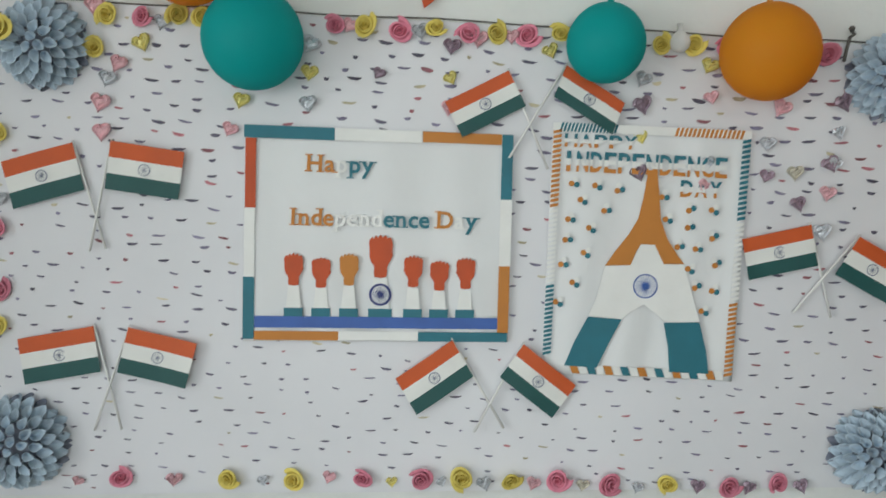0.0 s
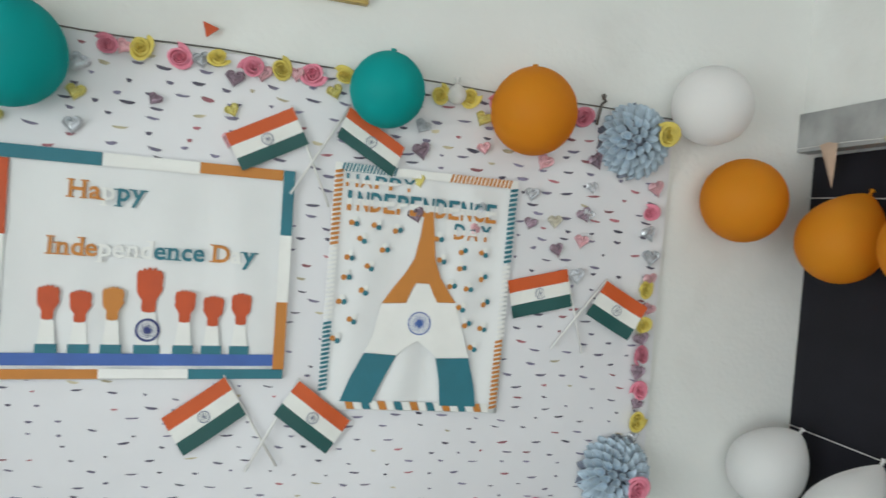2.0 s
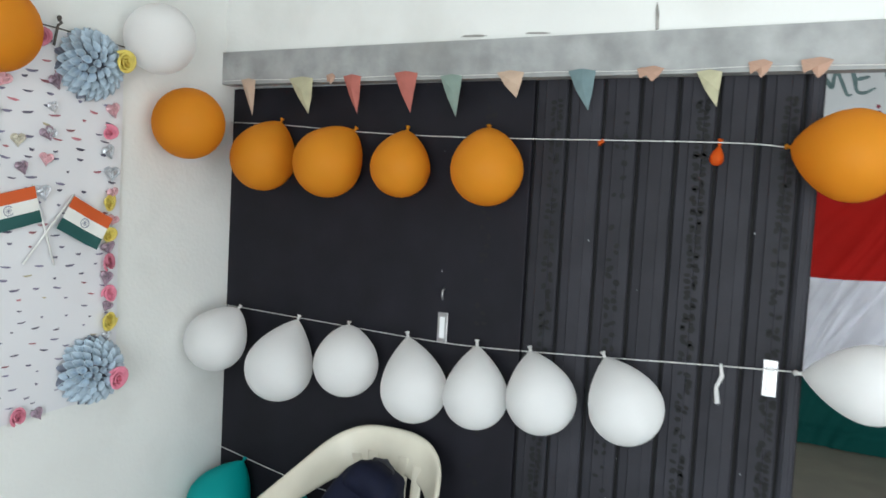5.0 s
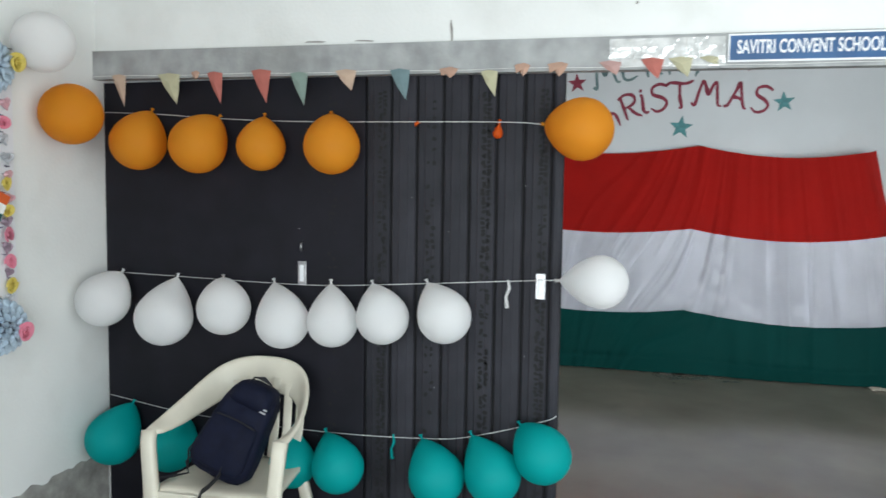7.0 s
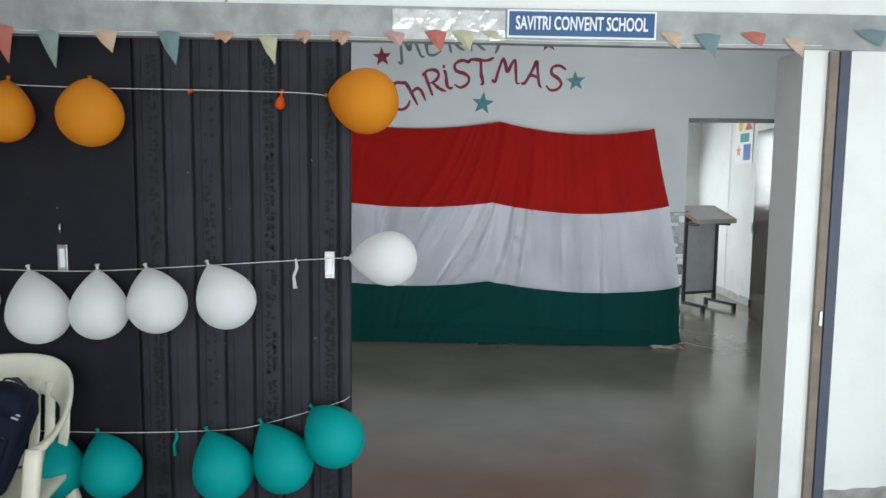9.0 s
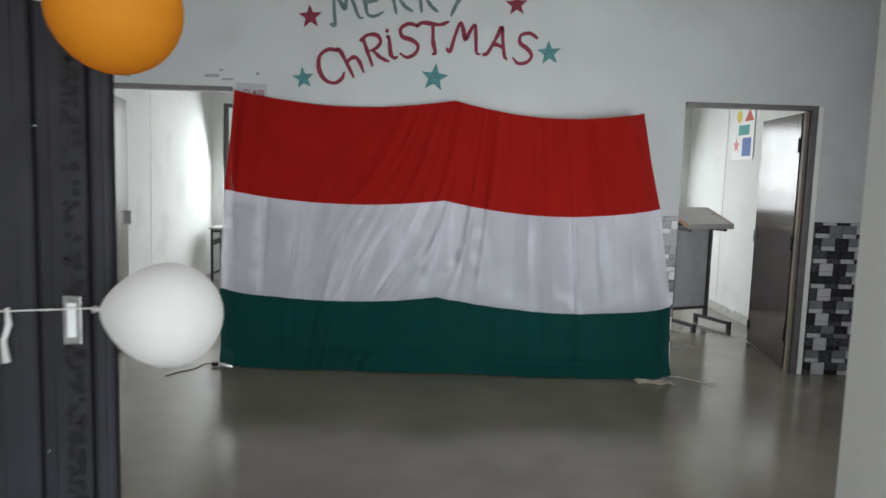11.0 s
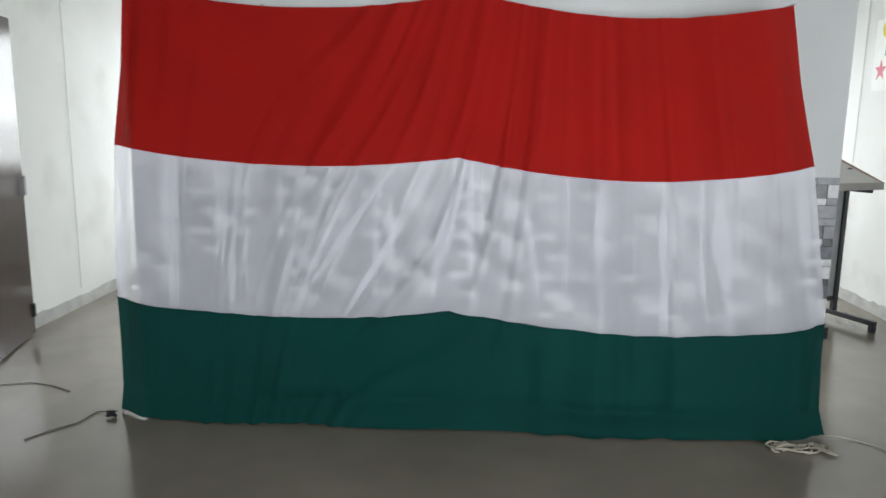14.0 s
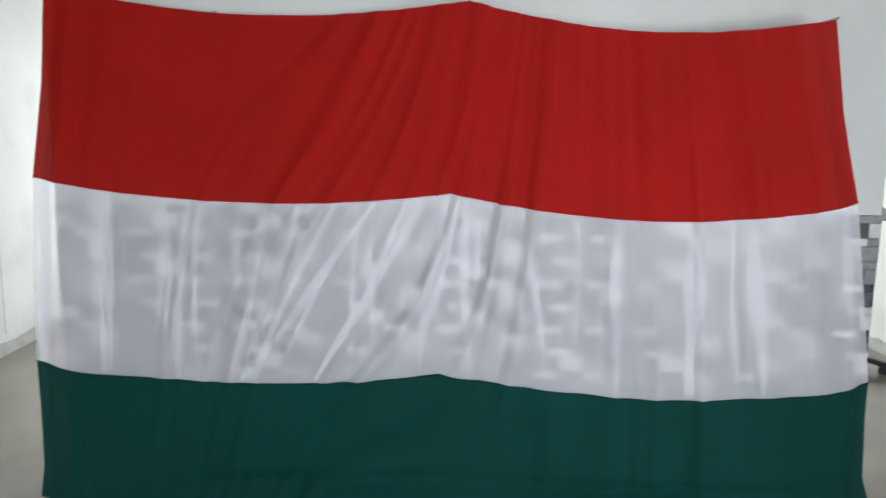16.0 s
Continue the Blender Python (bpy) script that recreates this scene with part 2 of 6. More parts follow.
TILE_MATS = [mat("tile_black", (0.018, 0.018, 0.022), 0.25, 0, 0.3, 40, 0.2, 120), mat("tile_slate", (0.052, 0.053, 0.07), 0.28, 0, 0.3, 40, 0.2, 120),
             mat("tile_grey", (0.18, 0.18, 0.2), 0.3, 0, 0.25, 40, 0.2, 120), mat("tile_pale", (0.52, 0.52, 0.54), 0.3, 0, 0.2, 40, 0.2, 120)]
GROUT = mat("grout", (0.08, 0.08, 0.085), 0.9, 0, 0.2)
YARD = mat("yard_earth", (0.3, 0.27, 0.22), 0.95, 0, 0.3, 2, 0.6, 30)
GLASS = bpy.data.materials.new("window_glass")
GLASS.use_nodes = True
GLASS.node_tree.nodes["Principled BSDF"].inputs["Transmission Weight"].default_value = 1
GLASS.node_tree.nodes["Principled BSDF"].inputs["Roughness"].default_value = 0.02


# ---- mesh helpers ----
def mesh_from(bm, name, material, smooth=False):
    me = bpy.data.meshes.new(name)
    bmesh.ops.recalc_face_normals(bm, faces=bm.faces)
    bm.to_mesh(me)
    bm.free()
    me.materials.append(material)
    if smooth:
        for p in me.polygons:
            p.use_smooth = True
    return me


def part(name, bm, material, parent=None, label="", smooth=False, m=None):
    """One mesh object from a bmesh (or a ready mesh), under a thing or a part."""
    me = bm if isinstance(bm, bpy.types.Mesh) else mesh_from(bm, name, material, smooth)
    ob = new(name, me)
    if parent:
        ob.parent = parent
    if m is not None:
        ob.matrix_basis = m
    if label:
        ob["label"] = label
    return ob


def thing(name, m, label, category, group=""):
    ob = new(name)
    ob.empty_display_size = 0.05
    ob.matrix_basis = m
    return tagged(ob, label, category, group)


def structure(name, bm, material, label, category):
    return tagged(part(name, bm, material), label, category, kind="structure")


def box(bm, x0, x1, y0, y1, z0, z1, bevel=0.0):
    r = bmesh.ops.create_cube(bm, size=1)
    vs = r["verts"]
    for v in vs:
        v.co = Vector((x0 + (v.co.x + 0.5) * (x1 - x0), y0 + (v.co.y + 0.5) * (y1 - y0), z0 + (v.co.z + 0.5) * (z1 - z0)))
    if bevel:
        es = {e for v in vs for e in v.link_edges}
        bmesh.ops.bevel(bm, geom=list(es), offset=bevel, segments=2, affect="EDGES", profile=0.5)
    return bm


def hexa(bm, lo, hi):
    """A solid between two quads with the same order of corners."""
    a, b = [bm.verts.new(p) for p in lo], [bm.verts.new(p) for p in hi]
    bm.faces.new(a[::-1]), bm.faces.new(b)
    for i in range(4):
        bm.faces.new((a[i], a[(i + 1) % 4], b[(i + 1) % 4], b[i]))
    return bm


def tube(bm, pts, r, n=8, close=True):
    """A round bar along a line of points; r is one radius or one for each point."""
    pts = [Vector(p) for p in pts]
    rs = r if isinstance(r, (list, tuple)) else [r] * len(pts)
    rings, up = [], None
    for i, p in enumerate(pts):
        d = (pts[min(i + 1, len(pts) - 1)] - pts[max(i - 1, 0)]).normalized()
        if up is None:
            up = d.orthogonal().normalized()
        side = (up - d * up.dot(d)).normalized()
        up, other = side, d.cross(side)
        rings.append([bm.verts.new(p + (side * math.cos(k * math.tau / n) + other * math.sin(k * math.tau / n)) * rs[i]) for k in range(n)])
    for a, b in zip(rings, rings[1:]):
        for k in range(n):
            bm.faces.new((a[k], a[(k + 1) % n], b[(k + 1) % n], b[k]))
    if close:
        bm.faces.new(rings[0][::-1]), bm.faces.new(rings[-1])
    return bm


def lathe(bm, profile, n=24):
    """Turn a profile of (radius, z) about z."""
    rings = []
    for r, z in profile:
        rings.append([bm.verts.new((r * math.cos(k * math.tau / n), r * math.sin(k * math.tau / n), z)) for k in range(n)] if r > 1e-6 else [bm.verts.new((0, 0, z))])
    for a, b in zip(rings, rings[1:]):
        for k in range(n):
            q = [a[k % len(a)], a[(k + 1) % len(a)], b[(k + 1) % len(b)], b[k % len(b)]]
            q = list(dict.fromkeys(q))
            if len(q) > 2:
                bm.faces.new(q)
    return bm


def plate(bm, pts, thick=0.001, z=0.0):
    """A flat piece in the local xy plane with that outline, from z to z + thick."""
    a, b = [bm.verts.new((x, y, z)) for x, y in pts], [bm.verts.new((x, y, z + thick)) for x, y in pts]
    bm.faces.new(a[::-1]), bm.faces.new(b)
    k = len(pts)
    for i in range(k):
        bm.faces.new((a[i], a[(i + 1) % k], b[(i + 1) % k], b[i]))
    return bm


def ring(bm, x, y, r0, r1, thick, z, n=28):
    for i in range(n):
        a, b = i * math.tau / n, (i + 1) * math.tau / n
        plate(bm, [(x + r0 * math.cos(a), y + r0 * math.sin(a)), (x + r1 * math.cos(a), y + r1 * math.sin(a)),
                   (x + r1 * math.cos(b), y + r1 * math.sin(b)), (x + r0 * math.cos(b), y + r0 * math.sin(b))], thick, z)
    return bm


def wheel(bm, x, y, r, thick, z, spokes=24, width=0.10):
    """A ring with spokes and a hub."""
    ring(bm, x, y, r * (1 - width), r, thick, z)
    ring(bm, x, y, 0.0005, r * 0.16, thick, z, 10)
    for k in range(spokes):
        a = k * math.tau / spokes
        d, s = Vector((math.cos(a), math.sin(a))), Vector((-math.sin(a), math.cos(a))) * r * 0.03
        c = Vector((x, y))
        plate(bm, [tuple(c + d * r * 0.15 - s), tuple(c + d * r * 0.92 - s * 0.6), tuple(c + d * r * 0.92 + s * 0.6), tuple(c + d * r * 0.15 + s)], thick, z)
    return bm


def letters(body, size, depth=0.0006, bold=0.0):
    cu = bpy.data.curves.new("letters", "FONT")
    cu.body, cu.size, cu.extrude, cu.align_x, cu.align_y, cu.offset = body, size, depth, "CENTER", "CENTER", bold
    cu.resolution_u = 3
    ob = bpy.data.objects.new("letters", cu)
    scene.collection.objects.link(ob)
    bpy.context.view_layer.update()
    me = bpy.data.meshes.new_from_object(ob.evaluated_get(bpy.context.evaluated_depsgraph_get()))
    bpy.data.objects.remove(ob)
    return me


# feet and heads of the slab serifs: (place across the letter, place up it) in shares of its box
SERIFS = {"H": ((0.1, 0), (0.9, 0), (0.1, 1), (0.9, 1)), "I": ((0.5, 0), (0.5, 1)), "n": ((0.12, 0), (0.88, 0), (0.0, 0.96)), "d": ((0.92, 0), (0.76, 1)), "p": ((0.1, 0), (0.0, 0.97)),
          "D": ((0.04, 0), (0.04, 1)), "y": ((0.08, 1), (0.92, 1)), "a": ((0.98, 0),)}


def serif_letter(ch, size, depth, material, parent, m):
    """A bold letter with its slab serifs."""
    me = dressed(letters(ch, size, depth, size * 0.018), material)
    xs, ys = [v.co.x for v in me.vertices], [v.co.y for v in me.vertices]
    x0, x1, y0, y1 = min(xs), max(xs), min(ys), max(ys)
    ob = part("letter", me, None, parent, m=m)
    w, h = size * 0.15, size * 0.05
    for u, v in SERIFS.get(ch, ()):
        x, y = x0 + (x1 - x0) * u, y0 + (y1 - y0 - h) * v
        part("serif", box(bmesh.new(), x - w, x + w, y, y + h, -depth, depth * 1.05), material, ob)
    return ob


def dressed(me, material):
    me.materials.clear()
    me.materials.append(material)
    return me


def on_board(x, z, off=0.0, turn=0.0):
    """Local x to the right, y up, z out of the wall behind the board."""
    return Matrix.Translation((x, 1.965 - off, z)) @ Matrix(((1, 0, 0, 0), (0, 0, -1, 0), (0, 1, 0, 0), (0, 0, 0, 1))) @ pose(0, 0, 0, 0, 0, turn)


def facing_hall(x, y, z, turn=0.0):
    """Local x to the right, y up, z towards someone who looks along the walk's second half."""
    return Matrix.Translation((x, y, z)) @ Matrix(((0, 0, -1, 0), (-1, 0, 0, 0), (0, 1, 0, 0), (0, 0, 0, 1))) @ pose(0, 0, 0, 0, 0, turn)


# ---- structure ----
A0, A1, B1, C1 = -2.7, 1.9, 6.185, 10.2     # ends of the rooms along x
TOP = 3.15


def beam_low(y):
    return 2.104 + 0.011 * (y + 0.228)


structure("ground", box(bmesh.new(), -150, 150, -150, 150, -0.3, -0.12), YARD, "bare trodden earth round the school building", "ground")
structure("floor", box(bmesh.new(), A0 - 0.2, C1 + 0.2, -5.0, 3.6, -0.12, 0), FLOOR, "polished grey-brown cement floor that mirrors the doorways", "floor")
structure("ceiling", box(bmesh.new(), A0 - 0.2, C1 + 0.2, -5.0, 3.6, TOP, TOP + 0.15), CEILING, "plain painted concrete ceiling", "ceiling")
structure("wall_decorated", box(bmesh.new(), A0, 2.13, 1.98, 2.18, 0, TOP), WHITEWASH, "whitewashed wall behind the decorated display sheet", "wall")
bm = bmesh.new()
for y0, y1, z0, z1 in ((-3.15, -2.4, 0, TOP), (-2.4, 0.4, 2.5, TOP), (0.4, 1.98, 0, TOP)):
    box(bm, A0 - 0.2, A0, y0, y1, z0, z1)
structure("wall_west", bm, WHITEWASH, "whitewashed wall with a wide open doorway", "wall")
bm = bmesh.new()
for x0, x1, z0, z1 in ((A0, -1.75, 0, TOP), (-1.75, 0.95, 2.4, TOP), (0.95, A1, 0, TOP)):
    box(bm, x0, x1, -3.15, -2.95, z0, z1)
structure("wall_south", bm, WHITEWASH, "whitewashed wall with the wide entrance opening", "wall")
# partition with the wide shuttered opening: pier beside it, beam, wall above
bm = bmesh.new()
hexa(bm, [(A1, -3.25, 0), (2.13, -3.25, 0), (2.13, -1.972, 0), (A1, -1.972, 0)],
     [(A1, -3.25, beam_low(-3.25)), (2.13, -3.25, beam_low(-3.25)), (2.13, -1.972, beam_low(-1.972)), (A1, -1.972, beam_low(-1.972))])
hexa(bm, [(A1, -3.25, beam_low(-3.25) + 0.13), (2.13, -3.25, beam_low(-3.25) + 0.13), (2.13, 1.98, beam_low(1.98) + 0.13), (A1, 1.98, beam_low(1.98) + 0.13)],
     [(A1, -3.25, TOP), (2.13, -3.25, TOP), (2.13, 1.98, TOP), (A1, 1.98, TOP)])
structure("wall_partition", bm, WHITEWASH, "whitewashed partition wall with chipped pier edges", "wall")
bm = bmesh.new()
hexa(bm, [(A1 - 0.016, -3.25, beam_low(-3.25)), (1.936, -3.25, beam_low(-3.25)), (1.936, 1.98, beam_low(1.98)), (A1 - 0.016, 1.98, beam_low(1.98))],
     [(A1 - 0.016, -3.25, beam_low(-3.25) + 0.13), (1.936, -3.25, beam_low(-3.25) + 0.13), (1.936, 1.98, beam_low(1.98) + 0.13), (A1 - 0.016, 1.98, beam_low(1.98) + 0.13)])
structure("beam", bm, BEAM, "grey cement lintel beam over the wide opening", "beam")
# unseen side of the hall; its gaps are added to hold the fill lamps
bm = bmesh.new()
for y0, y1, z0, z1 in ((2.18, 2.27, 0, TOP), (2.27, 3.33, 2.35, TOP), (3.33, 3.4, 0, TOP), (-5.0, -4.65, 0, TOP), (-4.65, -3.25, 2.35, TOP)):
    box(bm, 1.95, 2.13, y0, y1, z0, z1)
structure("wall_hall_west", bm, WALL_GREY, "plain grey-white hall wall, out of view, with gaps added for the fill lamps", "wall")
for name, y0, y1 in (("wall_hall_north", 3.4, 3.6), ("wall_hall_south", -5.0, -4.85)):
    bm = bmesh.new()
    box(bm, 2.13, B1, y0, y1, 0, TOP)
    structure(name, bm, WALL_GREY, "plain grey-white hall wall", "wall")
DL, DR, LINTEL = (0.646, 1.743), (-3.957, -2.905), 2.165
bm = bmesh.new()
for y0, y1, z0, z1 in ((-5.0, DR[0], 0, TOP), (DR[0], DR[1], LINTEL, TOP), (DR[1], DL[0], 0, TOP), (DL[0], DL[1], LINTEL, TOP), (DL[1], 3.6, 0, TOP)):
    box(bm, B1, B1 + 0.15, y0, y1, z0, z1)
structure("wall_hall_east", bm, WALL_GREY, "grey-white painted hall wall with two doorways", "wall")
structure("wall_class_north", box(bmesh.new(), B1 + 0.15, C1, 2.0, 2.18, 0, TOP), WHITEWASH, "bright whitewashed classroom side wall", "wall")
structure("wall_class_south", box(bmesh.new(), B1 + 0.15, C1, -4.55, -4.37, 0, TOP), WHITEWASH, "bright whitewashed classroom side wall", "wall")
bm = bmesh.new()
for y0, y1, z0, z1 in ((-4.55, -3.75, 0, TOP), (-3.75, -1.45, 0, 0.85), (-3.75, -1.45, 2.35, TOP), (-1.45, -0.55, 0, TOP), (-0.55, 1.85, 0, 0.85), (-0.55, 1.85, 2.35, TOP), (1.85, 2.18, 0, TOP)):
    box(bm, C1, C1 + 0.2, y0, y1, z0, z1)
structure("wall_class_east", bm, WHITEWASH, "whitewashed classroom end wall with two windows", "wall")

# paper flags on the board: foot of the stick, its top, the outer corners (x, z)
FLAGS = [
    ((-0.866, 1.504), (-0.963, 1.79), (-1.158, 1.727), (-1.121, 1.6)),
    ((-0.908, 1.497), (-0.857, 1.8), (-0.658, 1.78), (-0.67, 1.649)),
    ((-0.807, 1.003), (-0.891, 1.29), (-1.099, 1.243), (-1.075, 1.117)),
    ((-0.88, 0.999), (-0.793, 1.292), (-0.602, 1.257), (-0.63, 1.13)),
    ((0.336, 1.786), (0.213, 2.047), (0.044, 1.952), (0.097, 1.859)),
    ((0.228, 1.811), (0.369, 2.069), (0.533, 1.975), (0.504, 1.888)),
    ((0.255, 1.061), (0.099, 1.302), (-0.053, 1.185), (0.011, 1.086)),
    ((0.173, 1.046), (0.297, 1.301), (0.449, 1.192), (0.388, 1.097)),
    ((1.145, 1.418), (1.069, 1.672), (0.882, 1.622), (0.909, 1.51)),
    ((1.038, 1.426), (1.204, 1.646), (1.351, 1.573), (1.29, 1.466)),
]
# rolled paper roses (x, z, colour)
ROSES = [
    (-0.881, 2.139, 'y'), (-0.784, 2.141, 'p'), (-0.692, 2.149, 'y'), (-0.625, 2.15, 'y'), (-0.263, 2.146, 'p'), (-0.181, 2.146, 'y'),
    (-0.089, 2.141, 'p'), (0.008, 2.149, 'y'), (0.098, 2.135, 'p'), (0.173, 2.147, 'y'), (0.262, 2.146, 'p'), (0.348, 2.153, 'y'),
    (0.625, 2.144, 'y'), (0.718, 2.146, 'y'), (0.792, 2.138, 'p'), (1.081, 2.139, 'p'), (-0.808, 0.866, 'p'), (-0.502, 0.881, 'y'),
    (-0.321, 0.882, 'y'), (-0.13, 0.9, 'p'), (0.034, 0.908, 'p'), (0.147, 0.914, 'y'), (0.284, 0.916, 'y'), (0.419, 0.924, 'p'),
    (0.559, 0.918, 'p'), (0.726, 0.924, 'y'), (0.899, 0.929, 'p'), (1.036, 0.944, 'p'), (-1.169, 1.807, 'y'), (-1.163, 1.551, 'p'),
    (-1.16, 1.379, 'p'), (-1.157, 1.273, 'y'), (-0.913, 2.046, 'y'), (1.34, 1.87, 'p'), (1.342, 1.63, 'y'), (1.348, 1.517, 'y'),
    (1.349, 1.42, 'p'), (1.354, 1.306, 'p'), (1.355, 1.216, 'y'),
]
# foil and paper hearts (x, z, colour)
HEARTS = [
    (-0.926, 0.851, 'p'), (-0.658, 0.87, 'p'), (-0.41, 0.878, 's'), (-0.225, 0.897, 'p'), (-0.05, 0.892, 'y'), (0.089, 0.899, 's'),
    (0.21, 0.901, 's'), (0.348, 0.908, 'p'), (0.487, 0.91, 'g'), (0.642, 0.911, 's'), (0.811, 0.923, 'd'), (0.954, 0.927, 'd'),
    (1.102, 0.938, 'd'), (-0.327, 2.093, 's'), (-0.329, 2.016, 'y'), (-0.139, 2.023, 'd'), (0.056, 2.021, 'y'), (-0.511, 1.931, 'y'),
    (-0.329, 1.932, 's'), (-0.539, 1.851, 'p'), (-0.224, 2.148, 'p'), (-0.035, 2.143, 's'), (0.056, 2.107, 'd'), (0.128, 2.132, 'p'),
    (0.217, 2.142, 'p'), (0.057, 1.941, 'p'), (0.324, 2.109, 'y'), (0.583, 2.047, 's'), (0.585, 1.977, 'd'), (0.764, 2.092, 'y'),
    (0.773, 2.006, 'p'), (0.586, 1.888, 'y'), (0.969, 1.99, 'p'), (1.137, 2.012, 'd'), (1.131, 1.929, 's'), (0.775, 1.829, 's'),
    (1.019, 1.814, 'g'), (1.127, 1.843, 's'), (1.113, 1.762, 'p'), (0.771, 1.762, 'p'), (1.033, 1.729, 'd'), (1.105, 1.655, 's'),
    (0.586, 1.791, 'd'), (-0.788, 2.072, 'y'), (-0.848, 2.013, 'p'), (-0.877, 1.971, 's'), (-0.894, 1.906, 'p'), (-0.888, 1.826, 'p'),
    (-1.157, 1.629, 's'), (-0.735, 2.131, 's'), (-0.917, 2.164, 'p'), (1.353, 1.95, 'p'), (1.34, 1.805, 's'), (1.356, 1.731, 's'),
    (1.358, 1.661, 'p'), (1.366, 1.569, 'p'), (1.348, 1.473, 'd'), (1.345, 1.367, 'd'), (1.352, 1.266, 'd'), (1.351, 1.163, 's'),
    (0.937, 1.889, 's'), (1.113, 1.843, 'd'), (0.941, 1.801, 'd'),
]
# balloons on the three strings (colour, y, z, radius, knot y, knot z, x)
BALLOONS = [
    ('orange', 1.682, 1.825, 0.124, 1.670, 1.972, 1.811), ('orange', 1.375, 1.813, 0.126, 1.319, 1.939, 1.809),
    ('orange', 1.075, 1.806, 0.106, 1.096, 1.941, 1.829), ('orange', 0.737, 1.806, 0.120, 0.774, 1.944, 1.815),
    ('orange', -0.307, 1.867, 0.123, -0.157, 1.895, 1.812),
    ('white', 1.855, 1.098, 0.120, 1.815, 1.222, 1.772), ('white', 1.557, 1.030, 0.129, 1.539, 1.208, 1.806),
    ('white', 1.255, 1.086, 0.119, 1.305, 1.210, 1.816), ('white', 0.968, 1.040, 0.117, 1.048, 1.203, 1.818),
    ('white', 0.736, 1.052, 0.110, 0.774, 1.209, 1.825), ('white', 0.506, 1.082, 0.113, 0.578, 1.215, 1.822),
    ('white', 0.236, 1.102, 0.113, 0.330, 1.231, 1.822), ('white', -0.396, 1.272, 0.106, -0.227, 1.264, 1.829),
    ('teal', 1.842, 0.438, 0.125, 1.792, 0.589, 1.809), ('teal', 1.535, 0.431, 0.121, 1.508, 0.551, 1.814),
    ('teal', 0.922, 0.403, 0.104, 0.954, 0.534, 1.822), ('teal', 0.704, 0.415, 0.114, 0.793, 0.537, 1.817),
    ('teal', 0.259, 0.419, 0.119, 0.347, 0.551, 1.816), ('teal', 0.019, 0.452, 0.117, 0.127, 0.588, 1.818),
    ('teal', -0.184, 0.559, 0.117, -0.082, 0.651, 1.818),
]
# the three strings (y, z)
STRINGS = [
    [(1.97, 1.980), (1.692, 1.968), (1.306, 1.940), (0.859, 1.922), (0.048, 1.911), (-0.162, 1.897)],
    [(1.975, 1.216), (1.559, 1.206), (1.024, 1.194), (0.776, 1.197), (0.485, 1.214), (0.011, 1.247), (-0.24, 1.263)],
    [(1.969, 0.609), (1.497, 0.548), (0.829, 0.526), (0.322, 0.542), (0.121, 0.574), (-0.168, 0.662), (-0.226, 0.691)],
]
# bunting under the beam (y, z, colour, width, drop)
BUNTING = [
    (1.826, 2.134, 'peach', 0.077, 0.137),
    (1.561, 2.132, 'lime', 0.115, 0.13),
    (1.424, 2.141, 'scrap', 0.04, 0.031),
    (1.329, 2.133, 'red', 0.078, 0.132),
    (1.097, 2.136, 'red', 0.093, 0.135),
    (0.915, 2.119, 'green', 0.085, 0.133),
    (0.699, 2.125, 'peach', 0.098, 0.079),
    (0.456, 2.12, 'teal', 0.09, 0.119),
    (0.243, 2.121, 'scrap', 0.081, 0.035),
    (0.075, 2.104, 'lime', 0.072, 0.097),
    (-0.061, 2.127, 'scrap', 0.064, 0.042),
    (-0.203, 2.127, 'scrap', 0.081, 0.046),
    (-0.405, 2.125, 'pink', 0.086, 0.046),
    (-0.563, 2.131, 'red', 0.086, 0.071),
    (-0.667, 2.132, 'lime', 0.088, 0.067),
    (-0.769, 2.132, 'lime', 0.069, 0.023),
    (-1.456, 2.132, 'peach', 0.082, 0.055),
    (-1.589, 2.127, 'teal', 0.101, 0.077),
    (-1.765, 2.135, 'red', 0.1, 0.043),
    (-1.921, 2.114, 'peach', 0.082, 0.06),
    (-2.205, 2.147, 'teal', 0.122, 0.051),
]


# ---- near room: display sheet on the wall ----
def sheet_low(x):
    return 0.862 + 0.059 * x


rng = random.Random(4)
bm = bmesh.new()
nx = 40
grid = []
for i in range(nx + 1):
    x = -1.2 + i * (2.6 / nx)
    row = []
    for j in range(21):
        z = sheet_low(x) + (2.172 - sheet_low(x)) * j / 20
        row.append(bm.verts.new((x, 1.969 + 0.003 * math.sin(x * 7 + z * 3) * math.sin(z * 5), z)))
    grid.append(row)
for a, b in zip(grid, grid[1:]):
    for j in range(20):
        bm.faces.new((a[j], b[j], b[j + 1], a[j + 1]))
board = tagged(part("display_sheet", bm, SHEET), "large white printed display sheet pinned to the wall", "wall sheet")
mod = board.modifiers.new("thickness", "SOLIDIFY")
mod.thickness = 0.002
dark, red, tan = bmesh.new(), bmesh.new(), bmesh.new()
z, k = 2.14, 0
